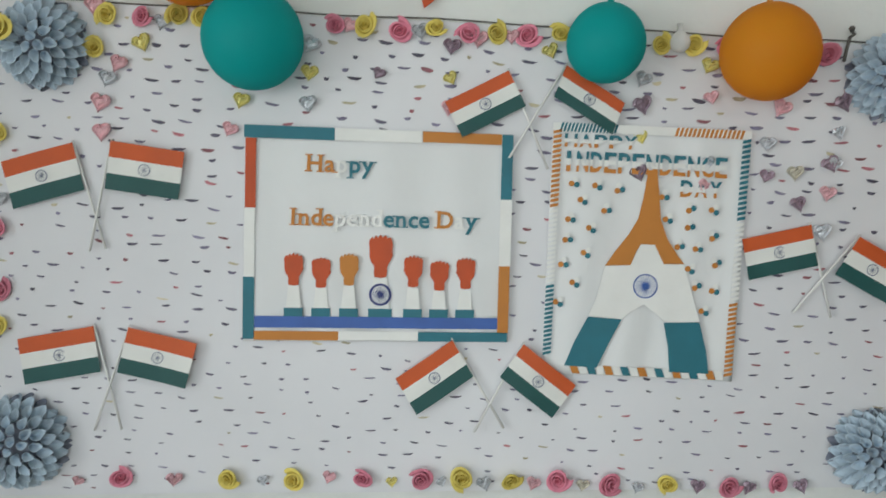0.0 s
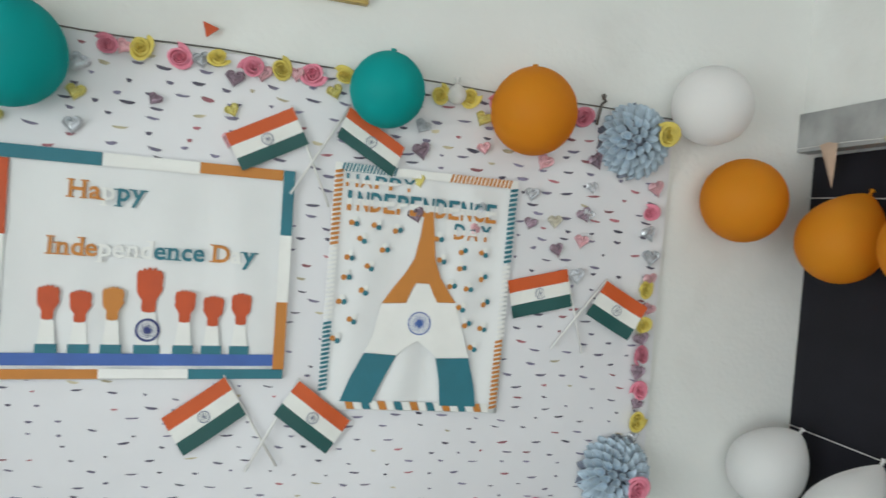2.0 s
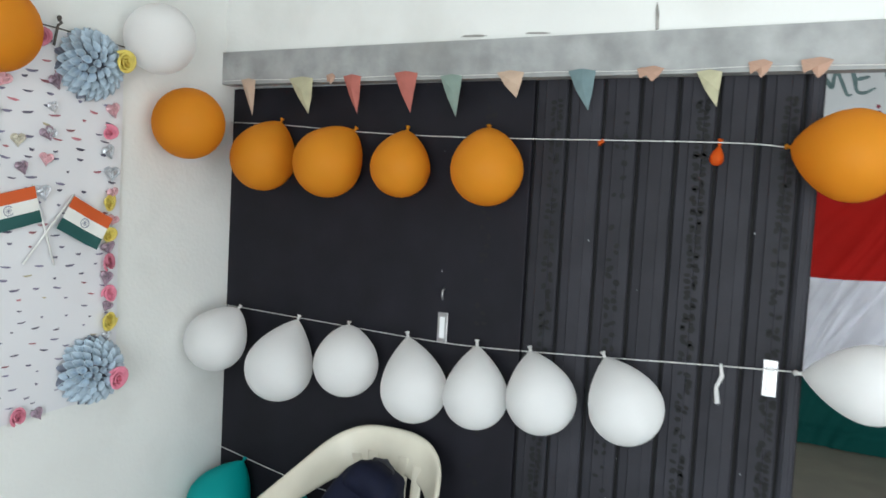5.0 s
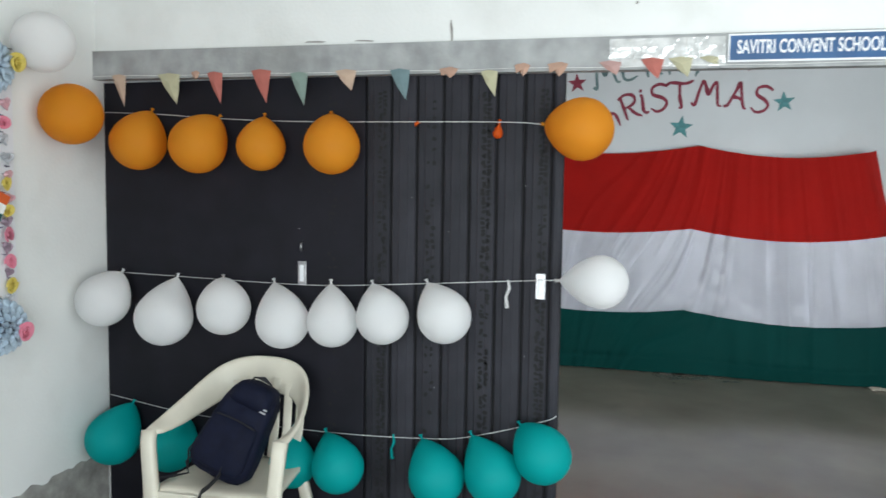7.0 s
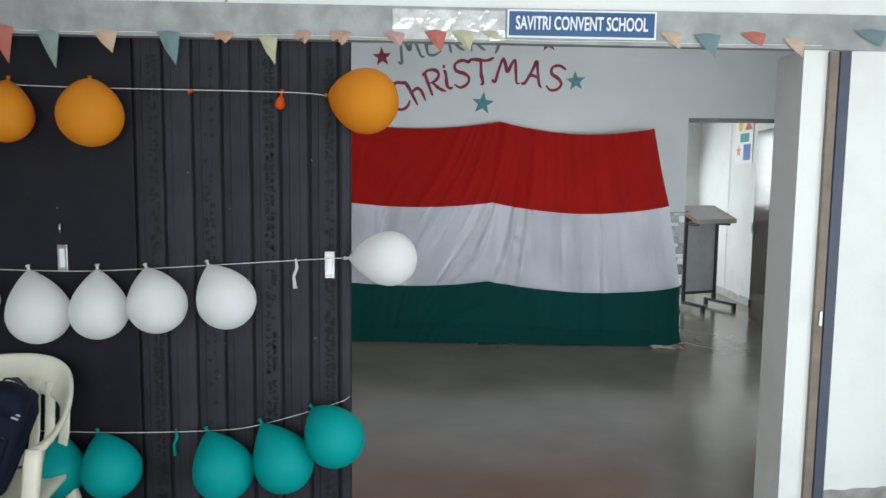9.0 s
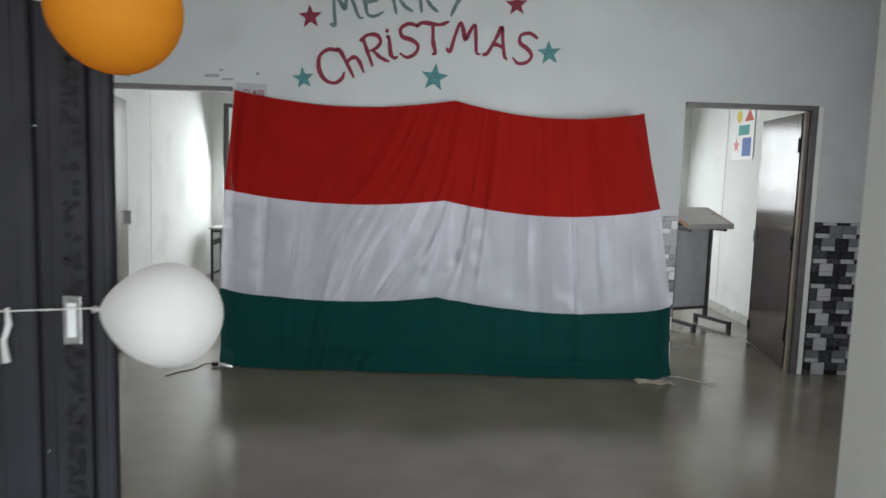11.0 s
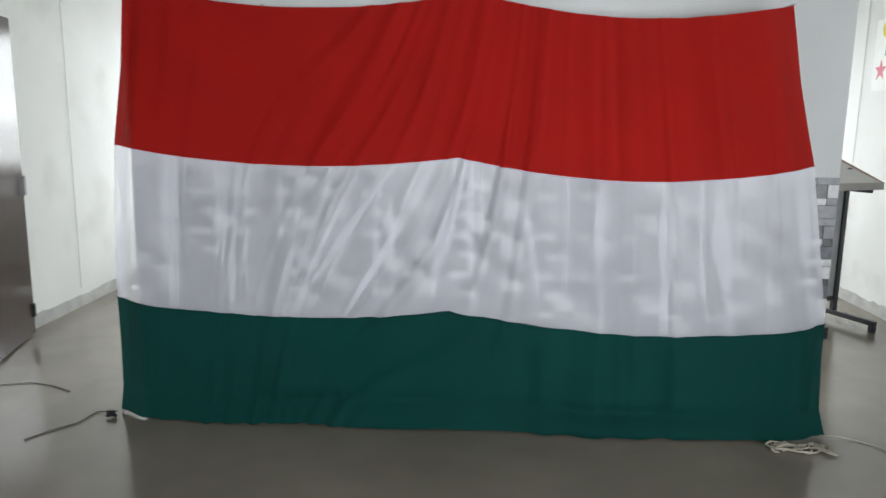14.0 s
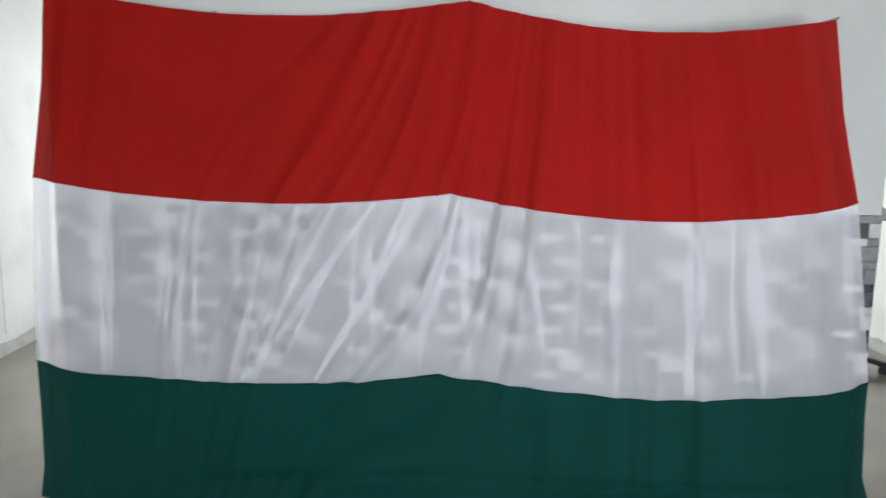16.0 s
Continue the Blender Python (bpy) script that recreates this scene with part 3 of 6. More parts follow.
while z > 0.81:
    frac = (z - 0.8) / 1.3
    x = -1.17 + 0.055 * (k % 2) + rng.uniform(-0.02, 0.02)
    while x < 1.37:
        zz = z + rng.uniform(-0.009, 0.009)
        if zz > sheet_low(x) + 0.02 and rng.random() < 0.9:
            w = (0.0128 + 0.007 * frac) * rng.uniform(0.3, 1.2)
            h = (0.0026 + 0.0029 * frac) * rng.uniform(0.7, 1.2)
            tilt = rng.uniform(-0.2, 0.14)
            c, s = math.cos(tilt), math.sin(tilt)
            out = [(-w, h * rng.uniform(0.1, 0.7)), (-w * 0.6, -h * 0.75), (-w * 0.1, -h), (w * 0.45, -h * 0.95), (w * rng.uniform(0.8, 1.0), -h * 0.1), (w, h * 0.55), (w * 0.3, h * rng.uniform(0.3, 0.9)), (-w * 0.5, h * rng.uniform(0.4, 0.9))]
            dice = rng.random()
            if (-0.49 < x < 0.24 and 1.28 < zz < 1.865) or (0.35 < x < 0.885 and 1.23 < zz < 1.91):
                x += rng.uniform(0.062, 0.112)       # bare under the posters
                continue
            tgt = red if dice < (0.22 if 0.45 < frac < 0.8 or x > 0.9 else 0.1) else tan if dice > 0.93 else dark
            y = 1.9638 + 0.003 * math.sin(x * 7 + zz * 3) * math.sin(zz * 5) * 1.0
            tgt.faces.new([tgt.verts.new((x + c * u - s * v, y, zz + s * u + c * v)) for u, v in out])
        x += rng.uniform(0.062, 0.112)
    z -= 0.0345
    k += 1
for b, m in ((dark, DASH_DARK), (red, DASH_RED), (tan, DASH_TAN)):
    part("brush_mark", b, m, board)["kind"] = "stuff"
bm = bmesh.new()
tube(bm, [(-1.2 + i * 0.0867, 1.962, 2.176 + 0.003 * math.sin(i)) for i in range(31)], 0.0022, 6)
tagged(part("cord", bm, CORD), "dark cord along the top of the display sheet", "cord")


def quad_map(tl, tr, br, bl):
    """From a sheet's own (u to the right, v down, both 0 to 1) to board x, z."""
    def at(u, v):
        a = [tl[i] + (tr[i] - tl[i]) * u for i in (0, 1)]
        b = [bl[i] + (br[i] - bl[i]) * u for i in (0, 1)]
        return (a[0] + (b[0] - a[0]) * v, a[1] + (b[1] - a[1]) * v)
    return at


def patch(bm, at, corners, thick, z):
    return plate(bm, [at(u, v) for u, v in corners], thick, z)


def rect(u0, v0, u1, v1):
    return [(u0, v1), (u1, v1), (u1, v0), (u0, v0)]


def smooth_outline(pts, n=4):
    """Rounded outline through a few corner points."""
    out = []
    k = len(pts)
    for i in range(k):
        p0, p1, p2, p3 = (Vector(pts[(i + j) % k]) for j in (-1, 0, 1, 2))
        for s in range(n):
            t = s / n
            out.append(tuple(0.5 * (2 * p1 + (p2 - p0) * t + (2 * p0 - 5 * p1 + 4 * p2 - p3) * t * t + (3 * p1 - p0 - 3 * p2 + p3) * t ** 3)))
    return out


def wavy_sheet(at, seed):
    """A sheet of chart paper with soft upright buckles."""
    bm = bmesh.new()
    g = []
    for i in range(37):
        row = []
        for j in range(25):
            u, v = i / 36, j / 24
            wave = math.sin(u * 23 + seed + 1.1 * math.sin(v * 3 + seed)) * (0.35 + 0.65 * v) + 0.6 * noise.noise((u * 6, v * 5, seed))
            row.append(bm.verts.new((*at(u, v), -0.0052 + 0.0056 * min(1, max(-1, wave * 0.9)))))
        g.append(row)
    for a, b in zip(g, g[1:]):
        for j in range(24):
            bm.faces.new((a[j + 1], b[j + 1], b[j], a[j]))
    return bm


# poster with raised arms
at = quad_map((-0.499, 1.864), (0.238, 1.874), (0.254, 1.302), (-0.481, 1.269))
p1 = thing("poster", on_board(0, 0, 0.012), "white chart-paper poster with coloured paper border and raised arms", "poster")
part("paper", wavy_sheet(at, 1.0), CARD, p1, smooth=True).modifiers.new("thickness", "SOLIDIFY").thickness = 0.0008
for name, m, c in (("border_strip", P_TEAL, rect(0.0, 0, 0.335, 0.058)), ("border_strip", WHITE_PAPER, rect(0.337, 0, 0.66, 0.056)), ("border_strip", P_ORANGE, rect(0.662, 0, 0.955, 0.05)),
                   ("border_strip", P_BROWN, rect(0.005, 0.06, 0.045, 0.38)), ("border_strip", WHITE_PAPER, rect(0.003, 0.38, 0.042, 0.70)), ("border_strip", P_TEAL, rect(0.0, 0.70, 0.042, 0.99)),
                   ("border_strip", P_TEAL, rect(0.957, 0.0, 0.998, 0.31)), ("border_strip", WHITE_PAPER, rect(0.957, 0.31, 1.0, 0.63)), ("border_strip", P_ORANGE, rect(0.957, 0.63, 0.998, 0.955)),
                   ("border_strip", P_ORANGE, rect(0.043, 0.952, 0.36, 0.995)), ("border_strip", WHITE_PAPER, rect(0.36, 0.95, 0.66, 0.993)), ("border_strip", P_TEAL, rect(0.66, 0.952, 0.995, 0.998)),
                   ("blue_strip", P_BLUE, rect(0.043, 0.882, 0.957, 0.936))):
    part(name, patch(bmesh.new(), at, c, 0.0012, 0.0013), m, p1)
for u, v, h, m in ((0.19, 0.635, 1.0, P_BROWN), (0.293, 0.65, 0.95, P_BROWN), (0.397, 0.632, 1.0, P_ORANGE), (0.515, 0.555, 1.35, P_BROWN), (0.637, 0.635, 1.0, P_BROWN), (0.735, 0.655, 0.95, P_BROWN), (0.833, 0.64, 1.0, P_BROWN)):
    w = 0.037 * (1 + 0.25 * (h > 1.2))
    wrist = v + 0.105 * h
    arm = part("paper_arm", patch(bmesh.new(), at, rect(u - w * 0.4, wrist - 0.02, u + w * 0.4, 0.86), 0.0004, 0.0014), WHITE_PAPER, p1)
    side = -1 if u > 0.6 else 1
    top = [(0.94, 0.0), (0.98, -0.018), (0.74, -0.034), (0.6, -0.027), (0.44, -0.04), (0.26, -0.031), (0.06, -0.044), (-0.12, -0.033), (-0.34, -0.042), (-0.5, -0.03), (-0.76, -0.033),
           (-0.95, -0.012), (-0.9, 0.018), (-0.97, 0.03), (-0.72, 0.052), (-0.5, 0.072), (-0.46, 0.105), (0.5, 0.105), (0.52, 0.07), (0.82, 0.05), (0.93, 0.028)]
    top = [(u - side * w * a, v - 0.006 + b * h) for a, b in top]
    part("top", patch(bmesh.new(), at, smooth_outline(top, 2), 0.0018, 0.0026), m, arm)
    part("sleeve", patch(bmesh.new(), at, [(u - w * 0.75, 0.842), (u + w * 0.75, 0.842), (u + w * 0.55, wrist), (u - w * 0.55, wrist)], 0.0014, 0.0026), WHITE_PAPER, arm)
    part("cuff", patch(bmesh.new(), at, rect(u - w * 0.95, 0.842, u + w * 0.95, 0.882), 0.0016, 0.0026), P_TEAL, arm)
    if h > 1.2:
        x, y = at(u, 0.775)
        part("emblem", wheel(bmesh.new(), x, y, 0.031, 0.0006, 0.0042, 24, 0.2), INK_NAVY, arm, "blue spoked wheel emblem")
for body, u0, v0, step, cols in (("Happy", 0.258, 0.17, 0.0, "OOWTT"), ("Independence Day", 0.2, 0.42, 0.0, "OOOOWWWWTTTT OWT")):
    widths = {"I": 0.026, "n": 0.044, "d": 0.04, "e": 0.036, "p": 0.042, "c": 0.036, "D": 0.055, "a": 0.038, "y": 0.042, "H": 0.06, " ": 0.022}
    u = u0 - 0.03
    for ch, c in zip(body, cols):
        w = widths[ch] * 1.14
        if ch != " ":
            x, y = at(u + w / 2, v0)
            serif_letter(ch, 0.066, 0.0008, {"O": P_ORANGE, "W": WHITE_PAPER, "T": P_TEAL}[c], p1, pose(x, y, 0.0022))
        u += w

# poster with the tapering tricolour figure
at = quad_map((0.344, 1.915), (0.889, 1.919), (0.884, 1.224), (0.352, 1.222))
p2 = thing("poster", on_board(0, 0, 0.012), "white chart-paper poster with striped border and tapering tricolour figure", "poster")
part("paper", wavy_sheet(at, 4.0), CARD, p2, smooth=True).modifiers.new("thickness", "SOLIDIFY").thickness = 0.0008
part("border_backing", patch(bmesh.new(), at, rect(0.0, 0.0, 1, 0.034), 0.0006, 0.0013), WHITE_PAPER, p2)
for m, vert, u0, a, b in ((P_ORANGE, 1, 0.002, 0.03, 0.34), (WHITE_PAPER, 1, 0.0, 0.345, 0.64), (P_TEAL, 1, 0.0, 0.645, 0.93), (P_TEAL, 1, 0.958, 0.035, 0.36), (WHITE_PAPER, 1, 0.956, 0.365, 0.68), (P_ORANGE, 1, 0.952, 0.685, 0.985),
                          (P_TEAL, 0, 0.0, 0.04, 0.33), (WHITE_PAPER, 0, 0.0, 0.335, 0.6), (P_ORANGE, 0, 0.0, 0.62, 0.97)):
    bm = bmesh.new()
    n = 16
    for i in range(n):
        s, e = a + (b - a) * i / n, a + (b - a) * (i + 0.6) / n
        if vert:
            patch(bm, at, [(u0, e + 0.004), (u0 + 0.042, e - 0.004), (u0 + 0.042, s - 0.004), (u0, s + 0.004)], 0.0008, 0.002)
        else:
            patch(bm, at, [(s - 0.008, 0.034), (e - 0.008, 0.034), (e + 0.004, 0.0), (s + 0.004, 0.0)], 0.0008, 0.002)
    part("border_stripes", bm, m, p2)
for i in range(18):
    s = 0.14 + i * 0.0445
    part("border_strip", patch(bmesh.new(), at, [(s + 0.018, 0.995), (s + 0.058, 0.995), (s + 0.04, 0.96), (s, 0.96)], 0.001, 0.002), (P_ORANGE, WHITE_PAPER, P_TEAL, WHITE_PAPER)[i % 4], p2)
top = [(0.49, 0.172), (0.537, 0.172), (0.556, 0.28), (0.57, 0.365), (0.61, 0.44), (0.67, 0.505), (0.705, 0.537), (0.60, 0.54), (0.57, 0.50), (0.548, 0.465), (0.475, 0.465), (0.452, 0.50), (0.43, 0.55), (0.30, 0.557), (0.345, 0.50), (0.41, 0.43), (0.455, 0.365), (0.475, 0.28)]
part("figure_top", patch(bmesh.new(), at, top, 0.0012, 0.0022), P_ORANGE, p2)
mid = [(0.475, 0.467), (0.548, 0.467), (0.572, 0.502), (0.60, 0.542), (0.705, 0.539), (0.735, 0.61), (0.77, 0.685), (0.805, 0.765), (0.62, 0.772), (0.585, 0.745), (0.51, 0.705), (0.44, 0.74), (0.40, 0.768), (0.225, 0.762), (0.26, 0.70), (0.298, 0.559), (0.43, 0.552), (0.455, 0.502)]
part("figure_middle", patch(bmesh.new(), at, mid, 0.0011, 0.0022), WHITE_PAPER, p2)
part("figure_foot", patch(bmesh.new(), at, [(0.225, 0.765), (0.40, 0.77), (0.345, 0.86), (0.285, 0.968), (0.115, 0.965), (0.16, 0.87)], 0.0012, 0.0022), P_TEAL, p2)
part("figure_foot", patch(bmesh.new(), at, [(0.62, 0.775), (0.805, 0.768), (0.85, 0.88), (0.872, 0.972), (0.665, 0.972), (0.65, 0.87)], 0.0012, 0.0022), P_TEAL, p2)
x, y = at(0.512, 0.632)
part("emblem", wheel(bmesh.new(), x, y, 0.034, 0.0006, 0.0036), P_BLUE, p2, "blue spoked wheel emblem")
# letters in three strips of colour
for body, v0, u0, u1, tall in (("HAPPY", 0.068, 0.055, 0.43, 0.036), ("INDEPENDENCE", 0.150, 0.05, 0.895, 0.056), ("DAY", 0.238, 0.655, 0.875, 0.046)):
    for i, ch in enumerate(body):
        x, y = at(u0 + (u1 - u0) * (i + 0.5) / len(body), v0)
        me = letters(ch, 0.08, 0.0006, 0.002)
        xs, ys = [v.co.x for v in me.vertices], [v.co.y for v in me.vertices]
        sx, sy = min(1.0, 0.86 * (u1 - u0) * 0.54 / len(body) / (max(xs) - min(xs))), tall / (max(ys) - min(ys))
        low, high = min(ys), max(ys)
        b2 = bmesh.new()
        b2.from_mesh(me)
        for share in (0.30, 0.62):
            bmesh.ops.bisect_plane(b2, geom=b2.verts[:] + b2.edges[:] + b2.faces[:], plane_co=(0, low + (high - low) * share, 0), plane_no=(0, 1, 0))
        for f in b2.faces:
            up = (f.calc_center_median().y - low) / (high - low)
            f.material_index = 0 if up < 0.30 else 1 if up < 0.62 else 2
        me.materials.clear()
        for m in (P_ORANGE, WHITE_PAPER, P_TEAL):
            me.materials.append(m)
        b2.to_mesh(me)
        b2.free()
        part("letter", me, None, p2, m=pose(x, y, 0.0022) @ Matrix.Diagonal((sx, sy, 1, 1)) @ pose(-(max(xs) + min(xs)) / 2, -(low + high) / 2, 0))
rng = random.Random(7)
for u, v in ((0.12, 0.234), (0.24, 0.24), (0.35, 0.25), (0.17, 0.3), (0.29, 0.333), (0.11, 0.375), (0.22, 0.41), (0.10, 0.455), (0.2, 0.51), (0.085, 0.555), (0.15, 0.63), (0.07, 0.71),
             (0.58, 0.27), (0.717, 0.314), (0.84, 0.317), (0.607, 0.36), (0.72, 0.384), (0.843, 0.42), (0.674, 0.463), (0.77, 0.47), (0.868, 0.526), (0.74, 0.555), (0.774, 0.62), (0.87, 0.635), (0.825, 0.72)):
    a = rng.uniform(-1.1, 0.2)
    x, y = at(u, v)
    bud = part("paper_bud", ring(bmesh.new(), x, y, 0.0004, 0.004, 0.0006, 0.0016, 8), WHITE_PAPER, p2)
    for j, m in enumerate((P_TEAL, WHITE_PAPER, P_ORANGE)):
        px, py = x + 0.0085 * math.cos(a + j * 2.09), y + 0.0085 * math.sin(a + j * 2.09)
        part("petal", ring(bmesh.new(), px, py, 0.0004, 0.0082, 0.0009, 0.0024 + 0.0004 * j, 8), m, bud)

# crossed paper flags
for i, (foot, top, far, low) in enumerate(FLAGS):
    foot, top, far, low = Vector(foot), Vector(top), Vector(far), Vector(low)
    off = 0.012 + 0.004 * (i % 2)
    f = thing("paper_flag", on_board(foot.x, foot.y, off), "small paper tricolour flag on a white stick, crossed with another", "flag", "crossed paper flags")
    t, d, h = top - foot, far - top, low - far
    bm = bmesh.new()
    tube(bm, [(0, 0, 0), (t.x * 1.02, t.y * 1.02, 0)], 0.0034, 8)
    part("stick", bm, STICK, f, smooth=True)
    for j, (name, m) in enumerate((("saffron_band", F_SAFFRON), ("white_band", F_WHITE), ("green_band", F_GREEN))):
        bm = bmesh.new()
        n = 10
        rows = []
        for s in range(n + 1):
            u = s / n
            lift = 0.006 + 0.006 * math.sin(u * 4.2 + i) * u
            rows.append([bm.verts.new((*(t + d * u + h * (j + e) / 3), lift)) for e in (0, 1)])
        for a, b in zip(rows, rows[1:]):
            bm.faces.new((a[0], b[0], b[1], a[1]))
        band = part(name, bm, m, f)
        band.modifiers.new("thickness", "SOLIDIFY").thickness = 0.0006
    c = t + d * 0.5 + h * 0.5
    part("emblem", wheel(bmesh.new(), c.x, c.y, 0.0165, 0.0006, 0.0068 + 0.003 * math.sin(2.1 + i), 12, 0.14), INK_GREY, f, "small grey wheel emblem")


# paper roses
def rose_mesh(name, material, seed):
    r = random.Random(seed)
    bm = bmesh.new()
    turns, n = 3.4, 54
    prev = None
    for s in range(n + 1):
        f = s / n
        a, rad = f * turns * math.tau, 0.004 + 0.021 * f
        wob = 1 + 0.09 * math.sin(a * 2.3 + seed)
        flare = 1.05 + 0.38 * max(0, f - 0.45)
        line = [bm.verts.new((rad * k * wob * math.cos(a), rad * k * wob * math.sin(a), h)) for k, h in (
            (0.72, 0.0), (1.0, 0.017 - 0.008 * f), (flare, 0.026 - 0.011 * f + r.uniform(-0.002, 0.002)), (flare + 0.10 + 0.2 * f, 0.0245 - 0.013 * f))]
        if prev:
            for p, q in ((0, 1), (1, 2), (2, 3)):
                bm.faces.new((prev[p], line[p], line[q], prev[q]))
        prev = line
    lathe(bm, [(0.0, 0.001), (0.02, 0.001), (0.02, 0.003), (0.0, 0.003)], 12)
    return mesh_from(bm, name, material, True)


roses = {c: [rose_mesh("petal_roll", m, s) for s in (1, 2, 3)] for c, m in (("y", R_YELLOW), ("p", R_PINK))}
rng = random.Random(3)
for x, z, c in ROSES:
    word = "yellow" if c == "y" else "pink"
    r = thing("paper_rose", on_board(x, z, 0.006, rng.uniform(0, 360)) @ pose(0, 0, 0, rng.uniform(-18, 18), rng.uniform(-18, 18)), word + " rolled paper rose on the edge of the display sheet", "paper flower", word + " paper roses")
    part("petal_roll", rng.choice(roses[c]), None, r, m=Matrix.Scale(rng.uniform(0.82, 1.05), 4))


# hearts
def heart_outline(s):
    out = []
    for i in range(22):
        a = i * math.tau / 22
        out.append((s * 16 * math.sin(a) ** 3 / 17, s * (13 * math.cos(a) - 5 * math.cos(2 * a) - 2 * math.cos(3 * a) - math.cos(4 * a)) / 17))
    return out


def heart_mesh(name, material, size):
    bm = bmesh.new()
    edge = heart_outline(size)
    r = random.Random(int(size * 1e5))
    edge = [(x * r.uniform(0.93, 1.07), y * r.uniform(0.93, 1.07)) for x, y in edge]
    low, hi, rim, dip, mid = ([bm.verts.new((x * k, y * k + 0.001 * (1 - k), h + r.uniform(-j, j))) for x, y in edge] for k, h, j in (
        (1, 0, 0), (1, 0.003, 0.0012), (0.84, 0.0065, 0.0015), (0.68, 0.0035, 0.0012), (0.35, 0.006, 0.0022)))
    n = len(edge)
    for i in range(n):
        j = (i + 1) % n
        for a, b in ((low, hi), (hi, rim), (rim, dip), (dip, mid)):
            bm.faces.new((a[i], a[j], b[j], b[i]))
    bm.faces.new(mid)
    bm.faces.new(low[::-1])
    return mesh_from(bm, name, material)


HEART = {"p": (H_PINK, "pink"), "y": (H_YELLOW, "gold"), "s": (H_SILVER, "silver"), "d": (H_DARK, "mauve"), "g": (H_GREY, "cream")}
hearts = {c: heart_mesh("heart", m, 0.0205) for c, (m, _) in HEART.items()}
for x, z, c in HEARTS:
    word = HEART[c][1]
    s = rng.uniform(1.0, 1.5) if z > 1.2 else rng.uniform(0.8, 1.2)
    h = new("paper_heart", hearts[c])
    h.matrix_basis = on_board(x, z, 0.007, rng.uniform(-30, 30)) @ pose(0, 0, 0, rng.uniform(-14, 14), rng.uniform(-20, 20)) @ Matrix.Scale(s, 4)
    tagged(h, word + " crinkled foil heart stuck on the display sheet", "paper heart", word + " hearts")


# blue paper-cone pompoms
def cone_mesh(material):
    bm = bmesh.new()
    n = 12
    base = bm.verts.new((0, 0, 0))
    rim, inner = [], []
    for k in range(n):
        a = k * math.tau / n
        tip = max(0, math.cos(a)) ** 3
        x, y, z = (0.0132 + 0.008 * tip) * math.cos(a), 0.0132 * math.sin(a), 0.044 + 0.008 * tip - 0.012 * max(0, -math.cos(a))
        rim.append(bm.verts.new((x, y, z)))
        inner.append(bm.verts.new((x * 0.9, y * 0.9, z - 0.0006)))
    pit = bm.verts.new((0, 0, 0.004))
    for k in range(n):
        j = (k + 1) % n
        bm.faces.new((base, rim[j], rim[k]))
        bm.faces.new((rim[k], rim[j], inner[j], inner[k]))
        bm.faces.new((pit, inner[k], inner[j]))
    me = mesh_from(bm, "petal_cone", material)
    return me


# the core and every second outermost cone take the darker tone
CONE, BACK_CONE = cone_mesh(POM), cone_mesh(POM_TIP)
for x, z, r, fx, fz, word in ((-1.049, 2.052, 0.123, -0.065, 0.012, "yellow"), (-1.08, 0.958, 0.132, -0.045, -0.03, "pink"), (1.254, 2.084, 0.118, 0.058, 0.015, "yellow"), (1.288, 1.05, 0.118, 0.03, -0.02, "pink")):
    p = thing("pompom", on_board(x, z, 0.008), "round pompom of pale blue paper cones with a " + word + " rose", "paper pompom", "blue paper pompoms")
    bm = bmesh.new()
    lathe(bm, [(0, 0), (r * 0.62, 0), (r * 0.6, r * 0.2), (r * 0.35, r * 0.42), (0, r * 0.5)], 16)
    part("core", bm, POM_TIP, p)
    n = 98
    for i in range(n):
        f = (i + 0.5) / n
        el = math.asin(1 - f * 1.02) if f < 0.98 else 0.0
        az = i * 2.399963
        d = Vector((math.cos(el) * math.cos(az), math.cos(el) * math.sin(az), math.sin(el)))
        # every cone's long lip points away from the pompom's middle
        lip = Vector((math.cos(az), math.sin(az), 0))
        lip = (lip - d * lip.dot(d))
        lip = lip.normalized() if lip.length > 0.05 else d.orthogonal().normalized()
        q = Matrix((lip, d.cross(lip), d)).transposed().to_4x4()
        s = (0.92 + 0.3 * min(1, f * 1.5)) * rng.uniform(0.92, 1.1)
        flat = Matrix.Diagonal((1, 1, 0.86, 1))
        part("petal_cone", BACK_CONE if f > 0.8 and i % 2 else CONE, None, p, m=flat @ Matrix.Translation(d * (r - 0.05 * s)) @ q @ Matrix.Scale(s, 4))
    part("rose", rng.choice(roses["y" if word == "yellow" else "p"]), None, p, word + " paper rose", m=pose(fx, fz, r * 0.8) @ Matrix.Scale(1.2, 4))


